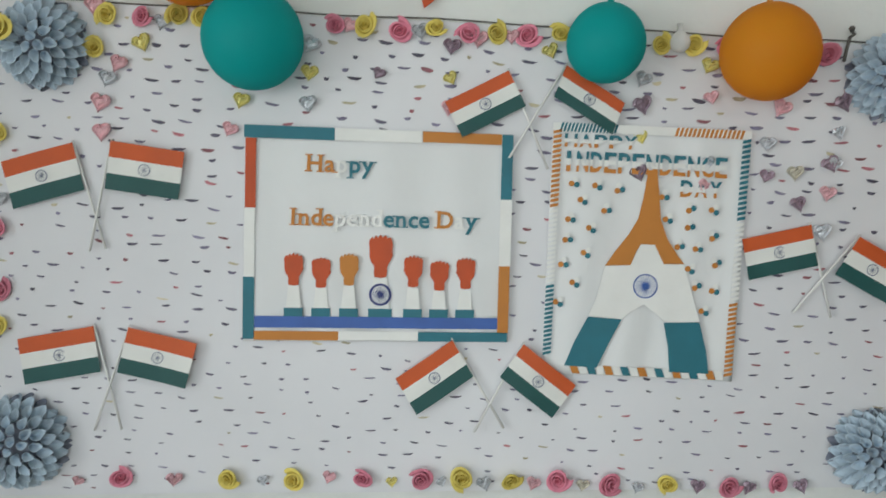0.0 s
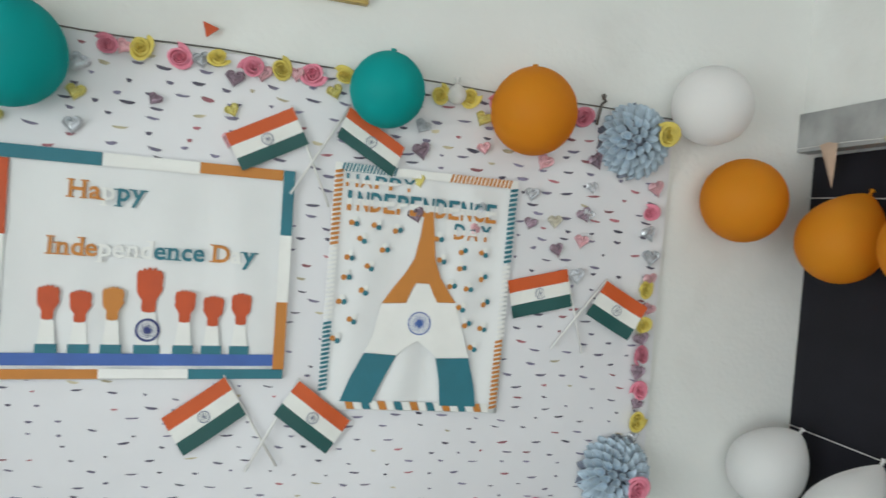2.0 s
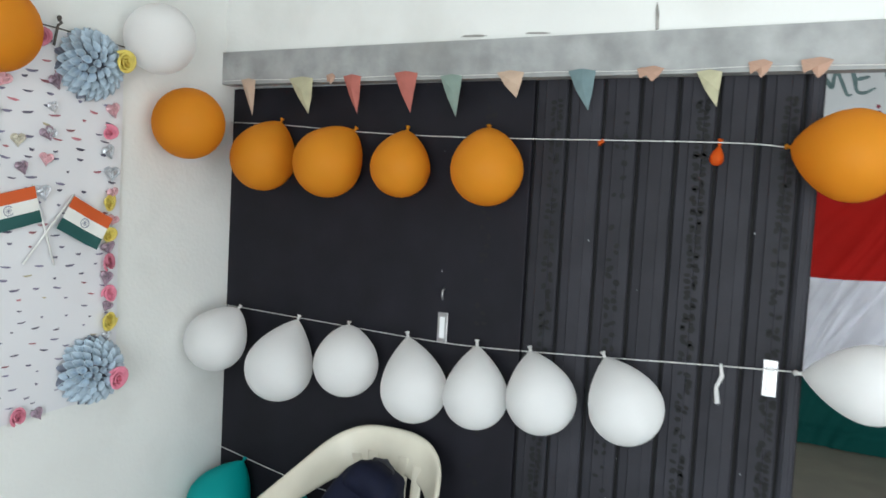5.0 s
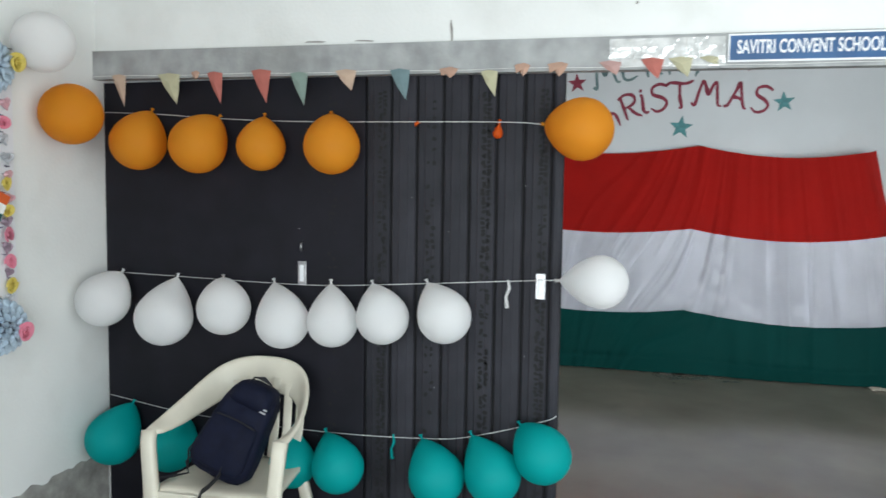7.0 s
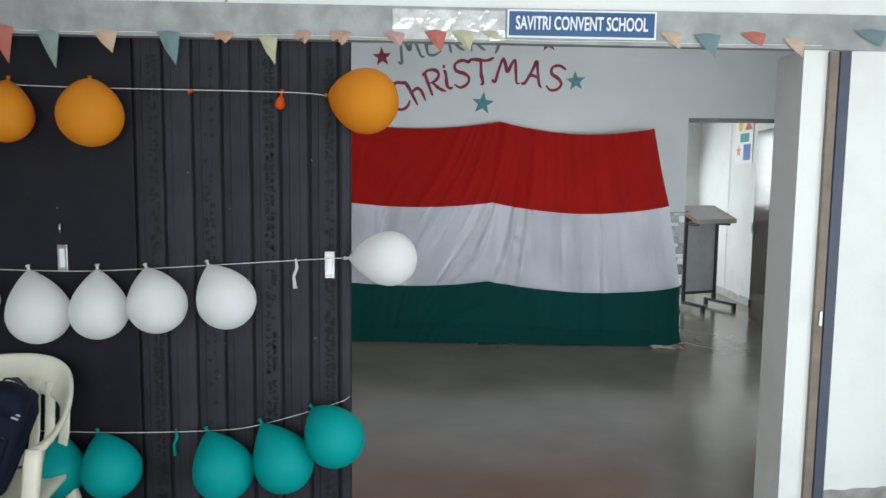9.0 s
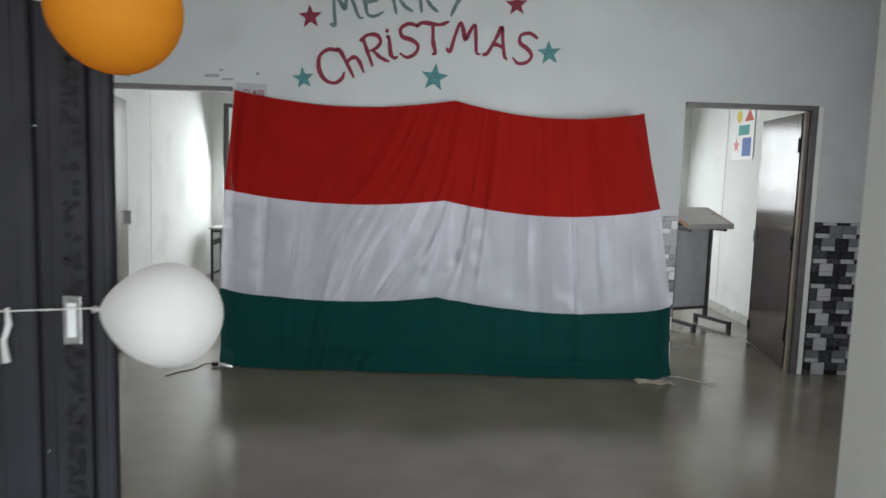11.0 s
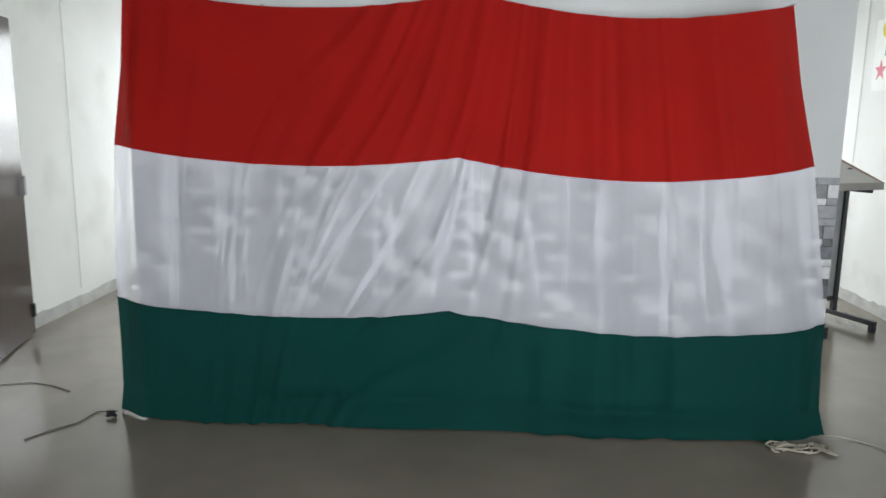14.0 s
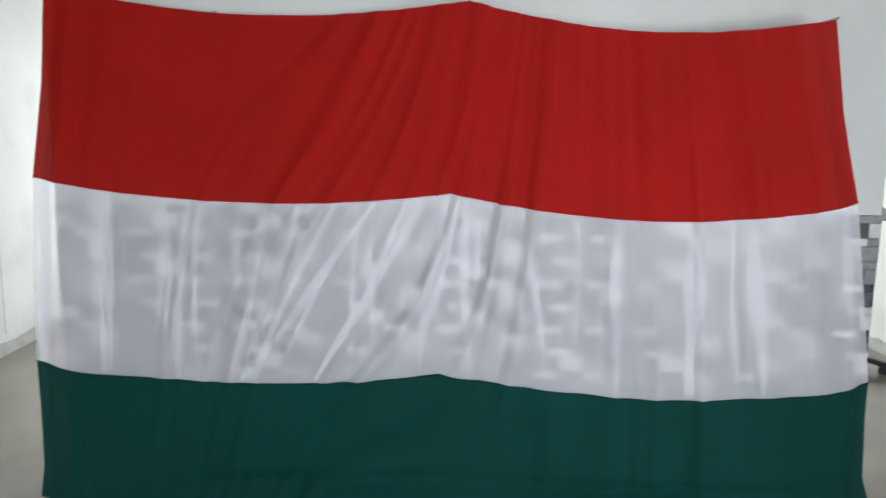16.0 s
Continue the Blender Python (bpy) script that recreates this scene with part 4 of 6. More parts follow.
# ---- balloons ----
def balloon(centre, r, neck, material, label, group, category="balloon"):
    """A blown balloon: round skin drawn out to a neck, knot and rolled lip. neck is the place of the knot."""
    c, k = Vector(centre), Vector(neck)
    axis = (k - c).normalized()
    b = thing("balloon", Matrix.Translation(c) @ axis.to_track_quat("Z", "Y").to_matrix().to_4x4(), label, category, group)
    reach = max((k - c).length, r * 1.04)
    draw = 0.85 * min(1, (reach / r - 1) / 0.55)
    prof = [(0.0, -r)]
    n = 11
    for i in range(1, n + 1):
        a = math.pi / 2 * i / n
        prof.append((r * math.sin(a), -r * math.cos(a)))
    for i in range(1, n + 2):
        t = math.sin(math.pi / 2 * i / (n + 2))
        wide = (1 - draw) * math.sqrt(1 - t * t) + draw * (1 - t ** 1.75) ** 1.05
        prof.append((max(r * wide, 0.004), t * reach))
    prof.append((0.0035, reach))
    bm = lathe(bmesh.new(), prof, 30)
    part("skin", bm, material, b, smooth=True)
    bm = lathe(bmesh.new(), [(0.003, reach - 0.002), (0.0065, reach + 0.003), (0.004, reach + 0.008), (0.009, reach + 0.018), (0.0, reach + 0.016)], 10)
    part("knot", bm, material, b, smooth=True)
    return b


SKIN = {"orange": B_ORANGE, "white": B_WHITE, "teal": B_TEAL}
for colour, y, z, r, ny, nz, x in BALLOONS:
    balloon((x, y, z), r, (min(1.9, x + 0.08), ny, nz), SKIN[colour], colour + " balloon tied to a string across the dark shutter", colour + " balloons on a string")
for colour, x, z, r, nx_, nz_ in (("teal", -0.459, 2.073, 0.130, 0.03, 0.9), ("teal", 0.458, 2.116, 0.103, 0.1, 0.9), ("orange", 0.881, 2.112, 0.124, 0.05, 0.9), ("orange", -0.64, 2.28, 0.127, 0.2, 0.9), ("white", 1.462, 2.21, 0.121, 0.9, -0.2), ("orange", 1.598, 1.932, 0.130, 0.75, 0.65)):
    n = Vector((nx_, 0.25, nz_)).normalized() * r * 1.05
    c = Vector((x, 1.965 - r * 0.85, z))
    balloon(c, r, c + n, SKIN[colour], colour + " balloon hung over the top edge of the wall display", "balloons over the wall display")
px_ = (ROSES[12][0] + ROSES[13][0]) / 2
balloon((px_, 1.94, 2.145), 0.027, (px_, 1.945, 2.178), B_WHITE, "tiny pale half-blown balloon among the paper roses", "balloons over the wall display")
balloon((1.93, 0.045, 1.862), 0.020, (1.935, 0.040, 1.903), B_RED, "tiny barely blown orange balloon on a string", "orange balloons on a string")
# burst balloons
for name, y, z, length, m, word in (("burst_balloon", -0.01, 1.255, 0.12, B_WHITE, "white"), ("burst_balloon", 0.49, 0.545, 0.11, B_TEAL, "teal"), ("burst_balloon", 0.395, 1.918, 0.016, B_RED, "orange")):
    bm = bmesh.new()
    tube(bm, [(1.935, y, z), (1.93, y - 0.006, z - length * 0.3), (1.932, y + 0.008, z - length * 0.6), (1.93, y + 0.002, z - length)], [0.004, 0.007, 0.006, 0.009], 7)
    tagged(part(name, bm, m, smooth=True), "shrivelled burst " + word + " balloon hanging from a string", "balloon")


def soft_line(pts, n=6):
    """A smooth line through a few points."""
    q = [Vector(p) for p in pts]
    q = [q[0] * 2 - q[1]] + q + [q[-1] * 2 - q[-2]]
    out = []
    for i in range(1, len(q) - 2):
        p0, p1, p2, p3 = q[i - 1:i + 3]
        for k in range(n):
            t = k / n
            out.append(0.5 * (2 * p1 + (p2 - p0) * t + (2 * p0 - 5 * p1 + 4 * p2 - p3) * t * t + (3 * p1 - p0 - 3 * p2 + p3) * t ** 3))
    return out + [q[-2]]


for line in STRINGS:
    bm = tube(bmesh.new(), soft_line([(1.931, y, z) for y, z in line]), 0.0017, 6)
    tagged(part("string", bm, STRING, smooth=True), "thin white string stretched across the dark shutter", "string", "balloon strings")

# ---- shutter ----
shutter = thing("folding_shutter", Matrix.Translation((1.953, 0.876, 0)), "charcoal folding shutter of upright slats, half drawn across the opening", "shutter")
w = 0.1165


def slat_mesh(w, flat, material):
    bm = bmesh.new()
    prof = [(x_, y_ * (flat if y_ < 0.02 else 1)) for x_, y_ in [(-w / 2 + 0.002, 0.022), (-w / 2 + 0.002, 0.010), (-w / 2 + 0.007, 0.004), (-w * 0.2, 0.002), (-w * 0.17, -0.002), (w * 0.17, -0.002), (w * 0.2, 0.002), (w / 2 - 0.007, 0.004), (w / 2 - 0.002, 0.010), (w / 2 - 0.002, 0.022)]]
    lo, hi = [bm.verts.new((x, y, 0.03)) for y, x in prof], [bm.verts.new((x, y, 2.12)) for y, x in prof]
    k = len(prof)
    for i in range(k):
        bm.faces.new((lo[i], lo[(i + 1) % k], hi[(i + 1) % k], hi[i]))
    bm.faces.new(lo), bm.faces.new(hi)
    return mesh_from(bm, "slat", material)


SLAT, FLAT_SLAT, EDGE_SLAT = slat_mesh(w * 0.94, 1.0, SHUTTER), slat_mesh(1.341, 0.10, SHUTTER_DARK), slat_mesh(0.046, 1.0, SHUTTER)
part("slat", EDGE_SLAT, None, shutter, m=pose(0, -1.080, 0))
for i in range(7):
    part("slat", SLAT, None, shutter, m=pose(0, -1.056 + w * (i + 0.5), 0))
part("panel", FLAT_SLAT, None, shutter, m=pose(0, 0.4318, 0), label="flat charcoal panel")
part("backing", box(bmesh.new(), 0.022, 0.030, -1.104, 1.104, 0.03, 2.12), HOLE, shutter)
rng = random.Random(12)
for i, (y0, gap, keep) in enumerate(((-0.145, 0.019, 1.0), (0.095, 0.017, 1.0), (0.337, 0.026, 0.6), (0.557, 0.018, 1.0), (0.79, 0.03, 0.4))):
    bm = bmesh.new()
    z = 0.08
    while z < 2.05:
        for side in (-1, 1):
            if rng.random() < keep * (0.55 + 0.45 * math.sin(z * 2.1 + i) ** 2):
                y, r, h = side * 0.011 + rng.uniform(-0.004, 0.004), rng.uniform(0.007, 0.012), rng.uniform(0.006, 0.012)
                zz, lean = z + rng.uniform(-0.006, 0.006), rng.uniform(-0.5, 0.5)
                bm.faces.new([bm.verts.new((-0.0032, y + r * math.cos(q) + lean * h * math.sin(q), zz + h * math.sin(q))) for q in (0, 1.05, 2.1, 3.14, 4.2, 5.25)])
        z += gap
    part("perforated_line", bm, HOLE, shutter, m=pose(0, y0 - 0.876, 0))["kind"] = "stuff"
# scratches and specks of paint
bm = bmesh.new()
for _ in range(16):
    y, z, r = rng.uniform(-1.08, 0.1), rng.uniform(0.15, 2.05), rng.uniform(0.001, 0.0026)
    tall = rng.choice((1, 1, 1, 3.5))
    bm.faces.new([bm.verts.new((-0.0036, y + r * math.cos(q), z + r * tall * math.sin(q))) for q in (0, 1.3, 2.5, 3.8, 5.1)])
part("paint_speck", bm, PANEL_GREY, shutter, "small pale scratches and specks")["kind"] = "stuff"
for y, z in ((0.935, 1.245), (-0.145, 1.23)):
    h = part("handle_plate", box(bmesh.new(), -0.010, -0.003, -0.020, 0.020, -0.054, 0.054, 0.002), STEEL, shutter, "bright steel pull plate", m=pose(0, y - 0.876, z))
    part("recess", box(bmesh.new(), -0.0125, -0.0105, -0.010, 0.010, -0.038, 0.038, 0.001), SIGN_WHITE, h)
part("hook", tube(bmesh.new(), [(-0.004, 0.06, 1.385), (-0.018, 0.06, 1.38), (-0.02, 0.06, 1.36), (-0.012, 0.06, 1.345)], 0.004, 6), STEEL, shutter, smooth=True)

# ---- bunting, sign, posts on the partition ----
rng = random.Random(5)
for y, z, c, w_, drop in BUNTING:
    f = thing("bunting_flag", facing_hall(1.878, y, z), c.replace("lime", "pale yellow").replace("scrap", "torn peach") + " tissue pennant stuck under the beam", "bunting", "bunting along the beam")
    bm = bmesh.new()
    lean = rng.uniform(0.22, 0.48)
    if c == "scrap":
        pts = [(-w_ / 2, 0.004), (w_ * 0.1, 0.012), (w_ / 2, 0.002), (w_ * 0.3, -drop * 0.6), (w_ * 0.05, -drop), (-w_ * 0.15, -drop * 0.5), (-w_ * 0.4, -drop * 0.7)]
    else:
        pts = [(-w_ / 2, 0.006), (0, 0.012), (w_ / 2, 0.004), (w_ * (0.28 + lean * 0.4), -drop * 0.55), (w_ * lean, -drop), (-w_ * (0.26 - lean * 0.4), -drop * 0.5)]
    k = len(pts)
    mid = bm.verts.new((w_ * 0.05, -drop * 0.3, 0.012))
    vs = [bm.verts.new((x, y_, 0.002 + 0.008 * rng.random())) for x, y_ in pts]
    for i in range(k):
        bm.faces.new((mid, vs[i], vs[(i + 1) % k]))
    p = part("pennant", bm, BUNT[c], f)
    p.modifiers.new("thickness", "SOLIDIFY").thickness = 0.0007
bm = bmesh.new()
tube(bm, [(1.879, 1.97 - i * 0.2, beam_low(1.97 - i * 0.2) + 0.012 + 0.003 * math.sin(i * 2)) for i in range(21)], 0.0012, 5)
tagged(part("bunting_thread", bm, STRING), "thin thread that carries the paper bunting", "string")
sign = thing("sign", facing_hall(1.880, -1.117, 2.167, -0.6), "blue school name sign with white capitals on the beam", "sign")
part("panel", box(bmesh.new(), -0.282, 0.282, -0.052, 0.052, -0.002, 0.004, 0.001), SIGN_WHITE, sign)
part("field", box(bmesh.new(), -0.275, 0.275, -0.045, 0.045, 0.004, 0.0055), SIGN_BLUE, sign)
me = dressed(letters("SAVITRI CONVENT SCHOOL", 0.066, 0.0008, 0.0012), SIGN_WHITE)
wd = max(v.co.x for v in me.vertices) - min(v.co.x for v in me.vertices)
part("lettering", me, None, sign, m=Matrix.Translation((0, 0, 0.0064)) @ Matrix.Diagonal((0.50 / wd, 1.06, 1, 1)))
bm = bmesh.new()
rows = []
for i in range(15):
    y = -0.40 - i * 0.0305
    rows.append([bm.verts.new((1.8815 - 0.0035 * rng.random(), y, beam_low(y) + h)) for h in (0.008, 0.045, 0.085, 0.118)])
for a, b in zip(rows, rows[1:]):
    for j in range(3):
        bm.faces.new((a[j], b[j], b[j + 1], a[j + 1]))
film_ = tagged(part("plastic_film", bm, FILM), "creased clear plastic film stuck on the beam", "plastic film")
film_.modifiers.new("thickness", "SOLIDIFY").thickness = 0.001
post = thing("shutter_post", Matrix.Translation((1.9, -2.101, 0)), "upright brown and navy steel shutter post beside the pier", "post")
part("web", box(bmesh.new(), -0.022, -0.001, 0.004, 0.038, 0.0, 2.078, 0.002), POST_BROWN, post, "brown painted strip")
part("channel", box(bmesh.new(), -0.03, -0.001, -0.038, 0.003, 0.0, 2.077, 0.003), POST_NAVY, post, "navy painted channel")
part("catch", box(bmesh.new(), -0.03, -0.022, 0.010, 0.022, 1.02, 1.08, 0.002), STEEL, post)


def worn_band(name, y0, y1, top, m, seed, material=WORN, rag=1.0):
    """Bare plaster low on a wall with a ragged upper edge."""
    bm = bmesh.new()
    n = int(abs(y1 - y0) / 0.03)
    prev = None
    for i in range(n + 1):
        s = y0 + (y1 - y0) * i / n
        z = top + rag * (0.05 * noise.noise((s * 3, seed, 0)) + 0.03 * noise.noise((s * 14, seed, 2)) + 0.012 * noise.noise((s * 50, seed, 4)))
        v = [bm.verts.new((s, 0, 0.0)), bm.verts.new((s, 0, max(0.02, z))), bm.verts.new((s, 0.004, 0.0)), bm.verts.new((s, 0.004, max(0.02, z)))]
        if prev:
            bm.faces.new((prev[0], v[0], v[1], prev[1]))
            bm.faces.new((prev[1], v[1], v[3], prev[3]))
        prev = v
    ob = structure(name, bm, material, "bare grey plaster patch with ragged edge at the wall's foot", "plaster")
    ob.matrix_basis = m


worn_band("trim_worn_north", -2.65, 1.94, 0.32, Matrix.Translation((0, 1.9765, 0)), 1)
worn_band("trim_worn_partition", -2.93, -2.15, 0.35, Matrix.Translation((1.8965, 0, 0)) @ Matrix(((0, 1, 0, 0), (1, 0, 0, 0), (0, 0, 1, 0), (0, 0, 0, 1))), 5)
worn_band("trim_worn_class_north", 6.4, 10.15, 0.095, Matrix.Translation((0, 1.9965, 0)), 2, SKIRT, 0.4)
worn_band("trim_worn_class_south", 6.4, 10.15, 0.10, Matrix.Translation((0, -4.3665, 0)) @ Matrix.Diagonal((1, -1, 1, 1)), 3, SKIRT, 0.5)
# gilt picture above the display
fr = thing("picture_frame", on_board(0.131, 2.562, 0.0), "gilt framed picture hung above the wall display", "picture")
for x0, x1, y0, y1 in ((-0.265, 0.265, -0.2, -0.165), (-0.265, 0.265, 0.165, 0.2), (-0.265, -0.23, -0.165, 0.165), (0.23, 0.265, -0.165, 0.165)):
    part("rail", box(bmesh.new(), x0, x1, y0, y1, -0.014, 0.012, 0.004), GOLD, fr)
part("print", box(bmesh.new(), -0.23, 0.23, -0.165, 0.165, -0.014, 0.0), CARD, fr)



# ---- plastic armchair with a backpack ----
def bar(bm, pts, w, t, n=10):
    """A soft-edged flat bar along a line: w wide across, t thick."""
    pts = [Vector(p) for p in pts]
    rings = []
    for i, p in enumerate(pts):
        d = (pts[min(i + 1, len(pts) - 1)] - pts[max(i - 1, 0)]).normalized()
        side = d.cross(Vector((1, 0, 0)))
        side = side.normalized() if side.length > 0.2 else d.cross(Vector((0, 0, 1))).normalized()
        out = side.cross(d).normalized()
        ww = w[i] if isinstance(w, list) else w
        rings.append([bm.verts.new(p + side * ww / 2 * math.copysign(abs(math.cos(a)) ** 0.5, math.cos(a)) + out * t / 2 * math.copysign(abs(math.sin(a)) ** 0.6, math.sin(a)))
                      for a in (k * math.tau / n for k in range(n))])
    for a, b in zip(rings, rings[1:]):
        for k in range(n):
            bm.faces.new((a[k], a[(k + 1) % n], b[(k + 1) % n], b[k]))
    bm.faces.new(rings[0][::-1]), bm.faces.new(rings[-1])
    return bm


# local x points to the chair's back, y to its right as one faces it from the front, z up
chair = thing("armchair", pose(1.645, 1.068, 0, 0, 0, CHAIR_TURN), "cream moulded plastic armchair in front of the dark shutter", "chair")


def hoop_at(t):
    """The line that runs along one arm, round the back and along the other arm; t from -1 to 1."""
    c = math.cos(t * math.pi / 2)
    return Vector((-0.225 + 0.445 * (1 - abs(t) ** 2.4), math.copysign(0.278 * abs(math.sin(t * math.pi / 2)) ** 0.72, t), 0.640 + 0.152 * c ** 1.7))


bm = bmesh.new()
prev = None
for i in range(49):
    t = i / 24 - 1
    c = max(0.0, math.cos(t * math.pi / 2))
    p = hoop_at(t)
    d = (hoop_at(min(1, t + 0.02)) - hoop_at(max(-1, t - 0.02))).normalized()
    c2 = c ** 0.45
    side = Vector((0.25 * c, (1 - c2) * math.copysign(1, t) if t else 0, c2 + 0.02))
    side = (side - d * side.dot(d)).normalized()
    out = side.cross(d).normalized()
    w = 0.056 + 0.100 * c ** 0.9
    row = [bm.verts.new(p + side * w / 2 * math.copysign(abs(math.cos(a)) ** 0.5, math.cos(a)) + out * 0.011 * math.copysign(abs(math.sin(a)) ** 0.6, math.sin(a))) for a in (k * math.tau / 12 for k in range(12))]
    if prev:
        for k in range(12):
            bm.faces.new((prev[k], prev[(k + 1) % 12], row[(k + 1) % 12], row[k]))
    else:
        bm.faces.new(row[::-1])
    prev = row
bm.faces.new(prev)
bmesh.ops.recalc_face_normals(bm, faces=bm.faces[:])
part("back_hoop", bm, PLASTIC, chair, smooth=True)
for s in (-1, 1):
    part("front_leg", bar(bmesh.new(), [(-0.232, s * 0.284, 0.648), (-0.245, s * 0.281, 0.6), (-0.25, s * 0.272, 0.5), (-0.255, s * 0.262, 0.4), (-0.26, s * 0.268, 0.2), (-0.27, s * 0.28, 0.0)], [0.058, 0.056, 0.056, 0.06, 0.05, 0.045], 0.045), PLASTIC, chair, smooth=True)
    part("rear_leg", bar(bmesh.new(), [(0.13, s * 0.2, 0.42), (0.19, s * 0.225, 0.2), (0.235, s * 0.24, 0.0)], 0.05, 0.04), PLASTIC, chair, smooth=True)
for y in (-0.19, -0.127, -0.064, 0.0, 0.064, 0.127, 0.19):
    topz = 0.64 + 0.165 * max(0.05, 1 - (abs(y) / 0.284) ** 2.2) ** 0.85
    part("back_slat", bar(bmesh.new(), [(0.16, y * 0.85, 0.43), (0.19, y * 0.92, 0.56), (0.215 - abs(y) * 0.18, y, topz - 0.02)], 0.04, 0.012), PLASTIC, chair, smooth=True)
bm = bmesh.new()
rows = []
for i in range(13):
    f = i / 12
    row = []
    for j in range(13):
        g = j / 12 - 0.5
        x = -0.255 + 0.44 * f
        w_ = 0.52 - 0.10 * f
        row.append(bm.verts.new((x, g * w_, 0.425 - 0.02 * math.sin(math.pi * f) * math.cos(math.pi * g) + (-0.022 * (1 - f / 0.12) ** 2 if f < 0.12 else 0))))
    rows.append(row)
for a, b in zip(rows, rows[1:]):
    for j in range(12):
        bm.faces.new((a[j], b[j], b[j + 1], a[j + 1]))
seat = part("seat", bm, PLASTIC, chair, smooth=True)
seat.modifiers.new("thickness", "SOLIDIFY").thickness = 0.018
part("front_apron", box(bmesh.new(), -0.262, -0.246, -0.25, 0.25, 0.335, 0.41, 0.006), PLASTIC, chair)


def pillow_box(bm, sx, sy, sz, n=10, power=4.0):
    """A soft, rounded block."""
    r = bmesh.ops.create_uvsphere(bm, u_segments=28, v_segments=18, radius=1)
    for v in r["verts"]:
        d = v.co.normalized()
        k = (abs(d.x) ** power + abs(d.y) ** power + abs(d.z) ** power) ** (-1 / power)
        v.co = Vector((d.x * k * sx / 2, d.y * k * sy / 2, d.z * k * sz / 2)) * (1 + 0.025 * noise.noise(d * 2.7) + 0.012 * noise.noise(d * 7))
    return bm


# local y up along the bag, x across, z out towards its front
BAG_AT = pose(1.645, 1.068, 0, 0, 0, CHAIR_TURN) @ pose(-0.01, 0.005, 0.60, 0, 0, 0) @ Matrix(((0, 0, -1, 0), (-1, 0, 0, 0), (0, 1, 0, 0), (0, 0, 0, 1)))
TILT = pose(0, 0, 0, -24, 0, -21)
bag = thing("backpack", BAG_AT @ TILT, "dark navy nylon backpack leaning back on the plastic armchair", "backpack")


def tapered(bm, low, high, half):
    """Widen a soft block towards its foot and let it sag a little."""
    for v in bm.verts:
        f = (v.co.y / half + 1) / 2
        v.co.x *= low + (high - low) * f
        v.co.z += 0.006 * noise.noise((v.co.x * 14, v.co.y * 11, 3.0)) + 0.02 * math.sin(math.pi * max(0, min(1, f)))
    return bm


part("body", tapered(pillow_box(bmesh.new(), 0.25, 0.41, 0.15, power=5.0), 1.2, 0.80, 0.205), BAG, bag, smooth=True)
pk = part("front_pocket", tapered(pillow_box(bmesh.new(), 0.22, 0.23, 0.05, power=6.0), 1.12, 0.9, 0.115), BAG, bag, smooth=True, m=pose(0, -0.06, 0.07))
part("zip", tube(bmesh.new(), [(-0.09 + 0.18 * i / 12, 0.09 + 0.006 * math.sin(math.pi * i / 12), 0.034) for i in range(13)], 0.0035, 6), BAG_TRIM, pk, smooth=True)
part("flap", tapered(pillow_box(bmesh.new(), 0.205, 0.12, 0.17, power=4.0), 1.05, 0.75, 0.06), BAG, bag, "folded-over navy top", smooth=True, m=pose(0.004, 0.155, 0.012, 8, 0, 0))
part("zip", tube(bmesh.new(), [(-0.10 + 0.2 * i / 14, 0.092 + 0.018 * math.sin(math.pi * i / 14), 0.094 - 0.5 * abs(i / 14 - 0.5) ** 3) for i in range(15)], 0.0045, 6), BAG_TRIM, bag, smooth=True)
part("top_loop", bar(bmesh.new(), [(-0.05, 0.19, 0.03), (-0.04, 0.222, 0.035), (0.0, 0.232, 0.035), (0.04, 0.222, 0.035), (0.05, 0.19, 0.03)], 0.02, 0.006), BAG_TRIM, bag, smooth=True)
LEAN = TILT.inverted()
for pts, wide in ((((-0.10, -0.09, 0.08), (-0.15, -0.07, 0.10), (-0.185, -0.11, 0.11), (-0.17, -0.155, 0.12), (-0.22, -0.162, 0.15), (-0.29, -0.164, 0.20)), 0.016),
                  (((-0.12, -0.05, 0.07), (-0.16, -0.035, 0.09), (-0.18, -0.06, 0.10), (-0.178, -0.12, 0.11)), 0.010),
                  (((0.0, -0.09, 0.13), (-0.01, -0.14, 0.16), (-0.02, -0.160, 0.22), (-0.028, -0.166, 0.262), (-0.03, -0.19, 0.278), (-0.034, -0.26, 0.28)), 0.034)):
    part("side_strap", bar(bmesh.new(), [LEAN @ Vector(p) for p in pts], wide, 0.005), BAG_TRIM, bag)
for x, y in ((-0.045, 0.135), (0.082, 0.105)):
    for k in range(2):
        part("stitched_mark", box(bmesh.new(), x - 0.014, x + 0.012, y + 0.014 * k - 0.003, y + 0.014 * k + 0.003, 0.092, 0.097), PANEL_GREY, bag, "pale stitched mark")


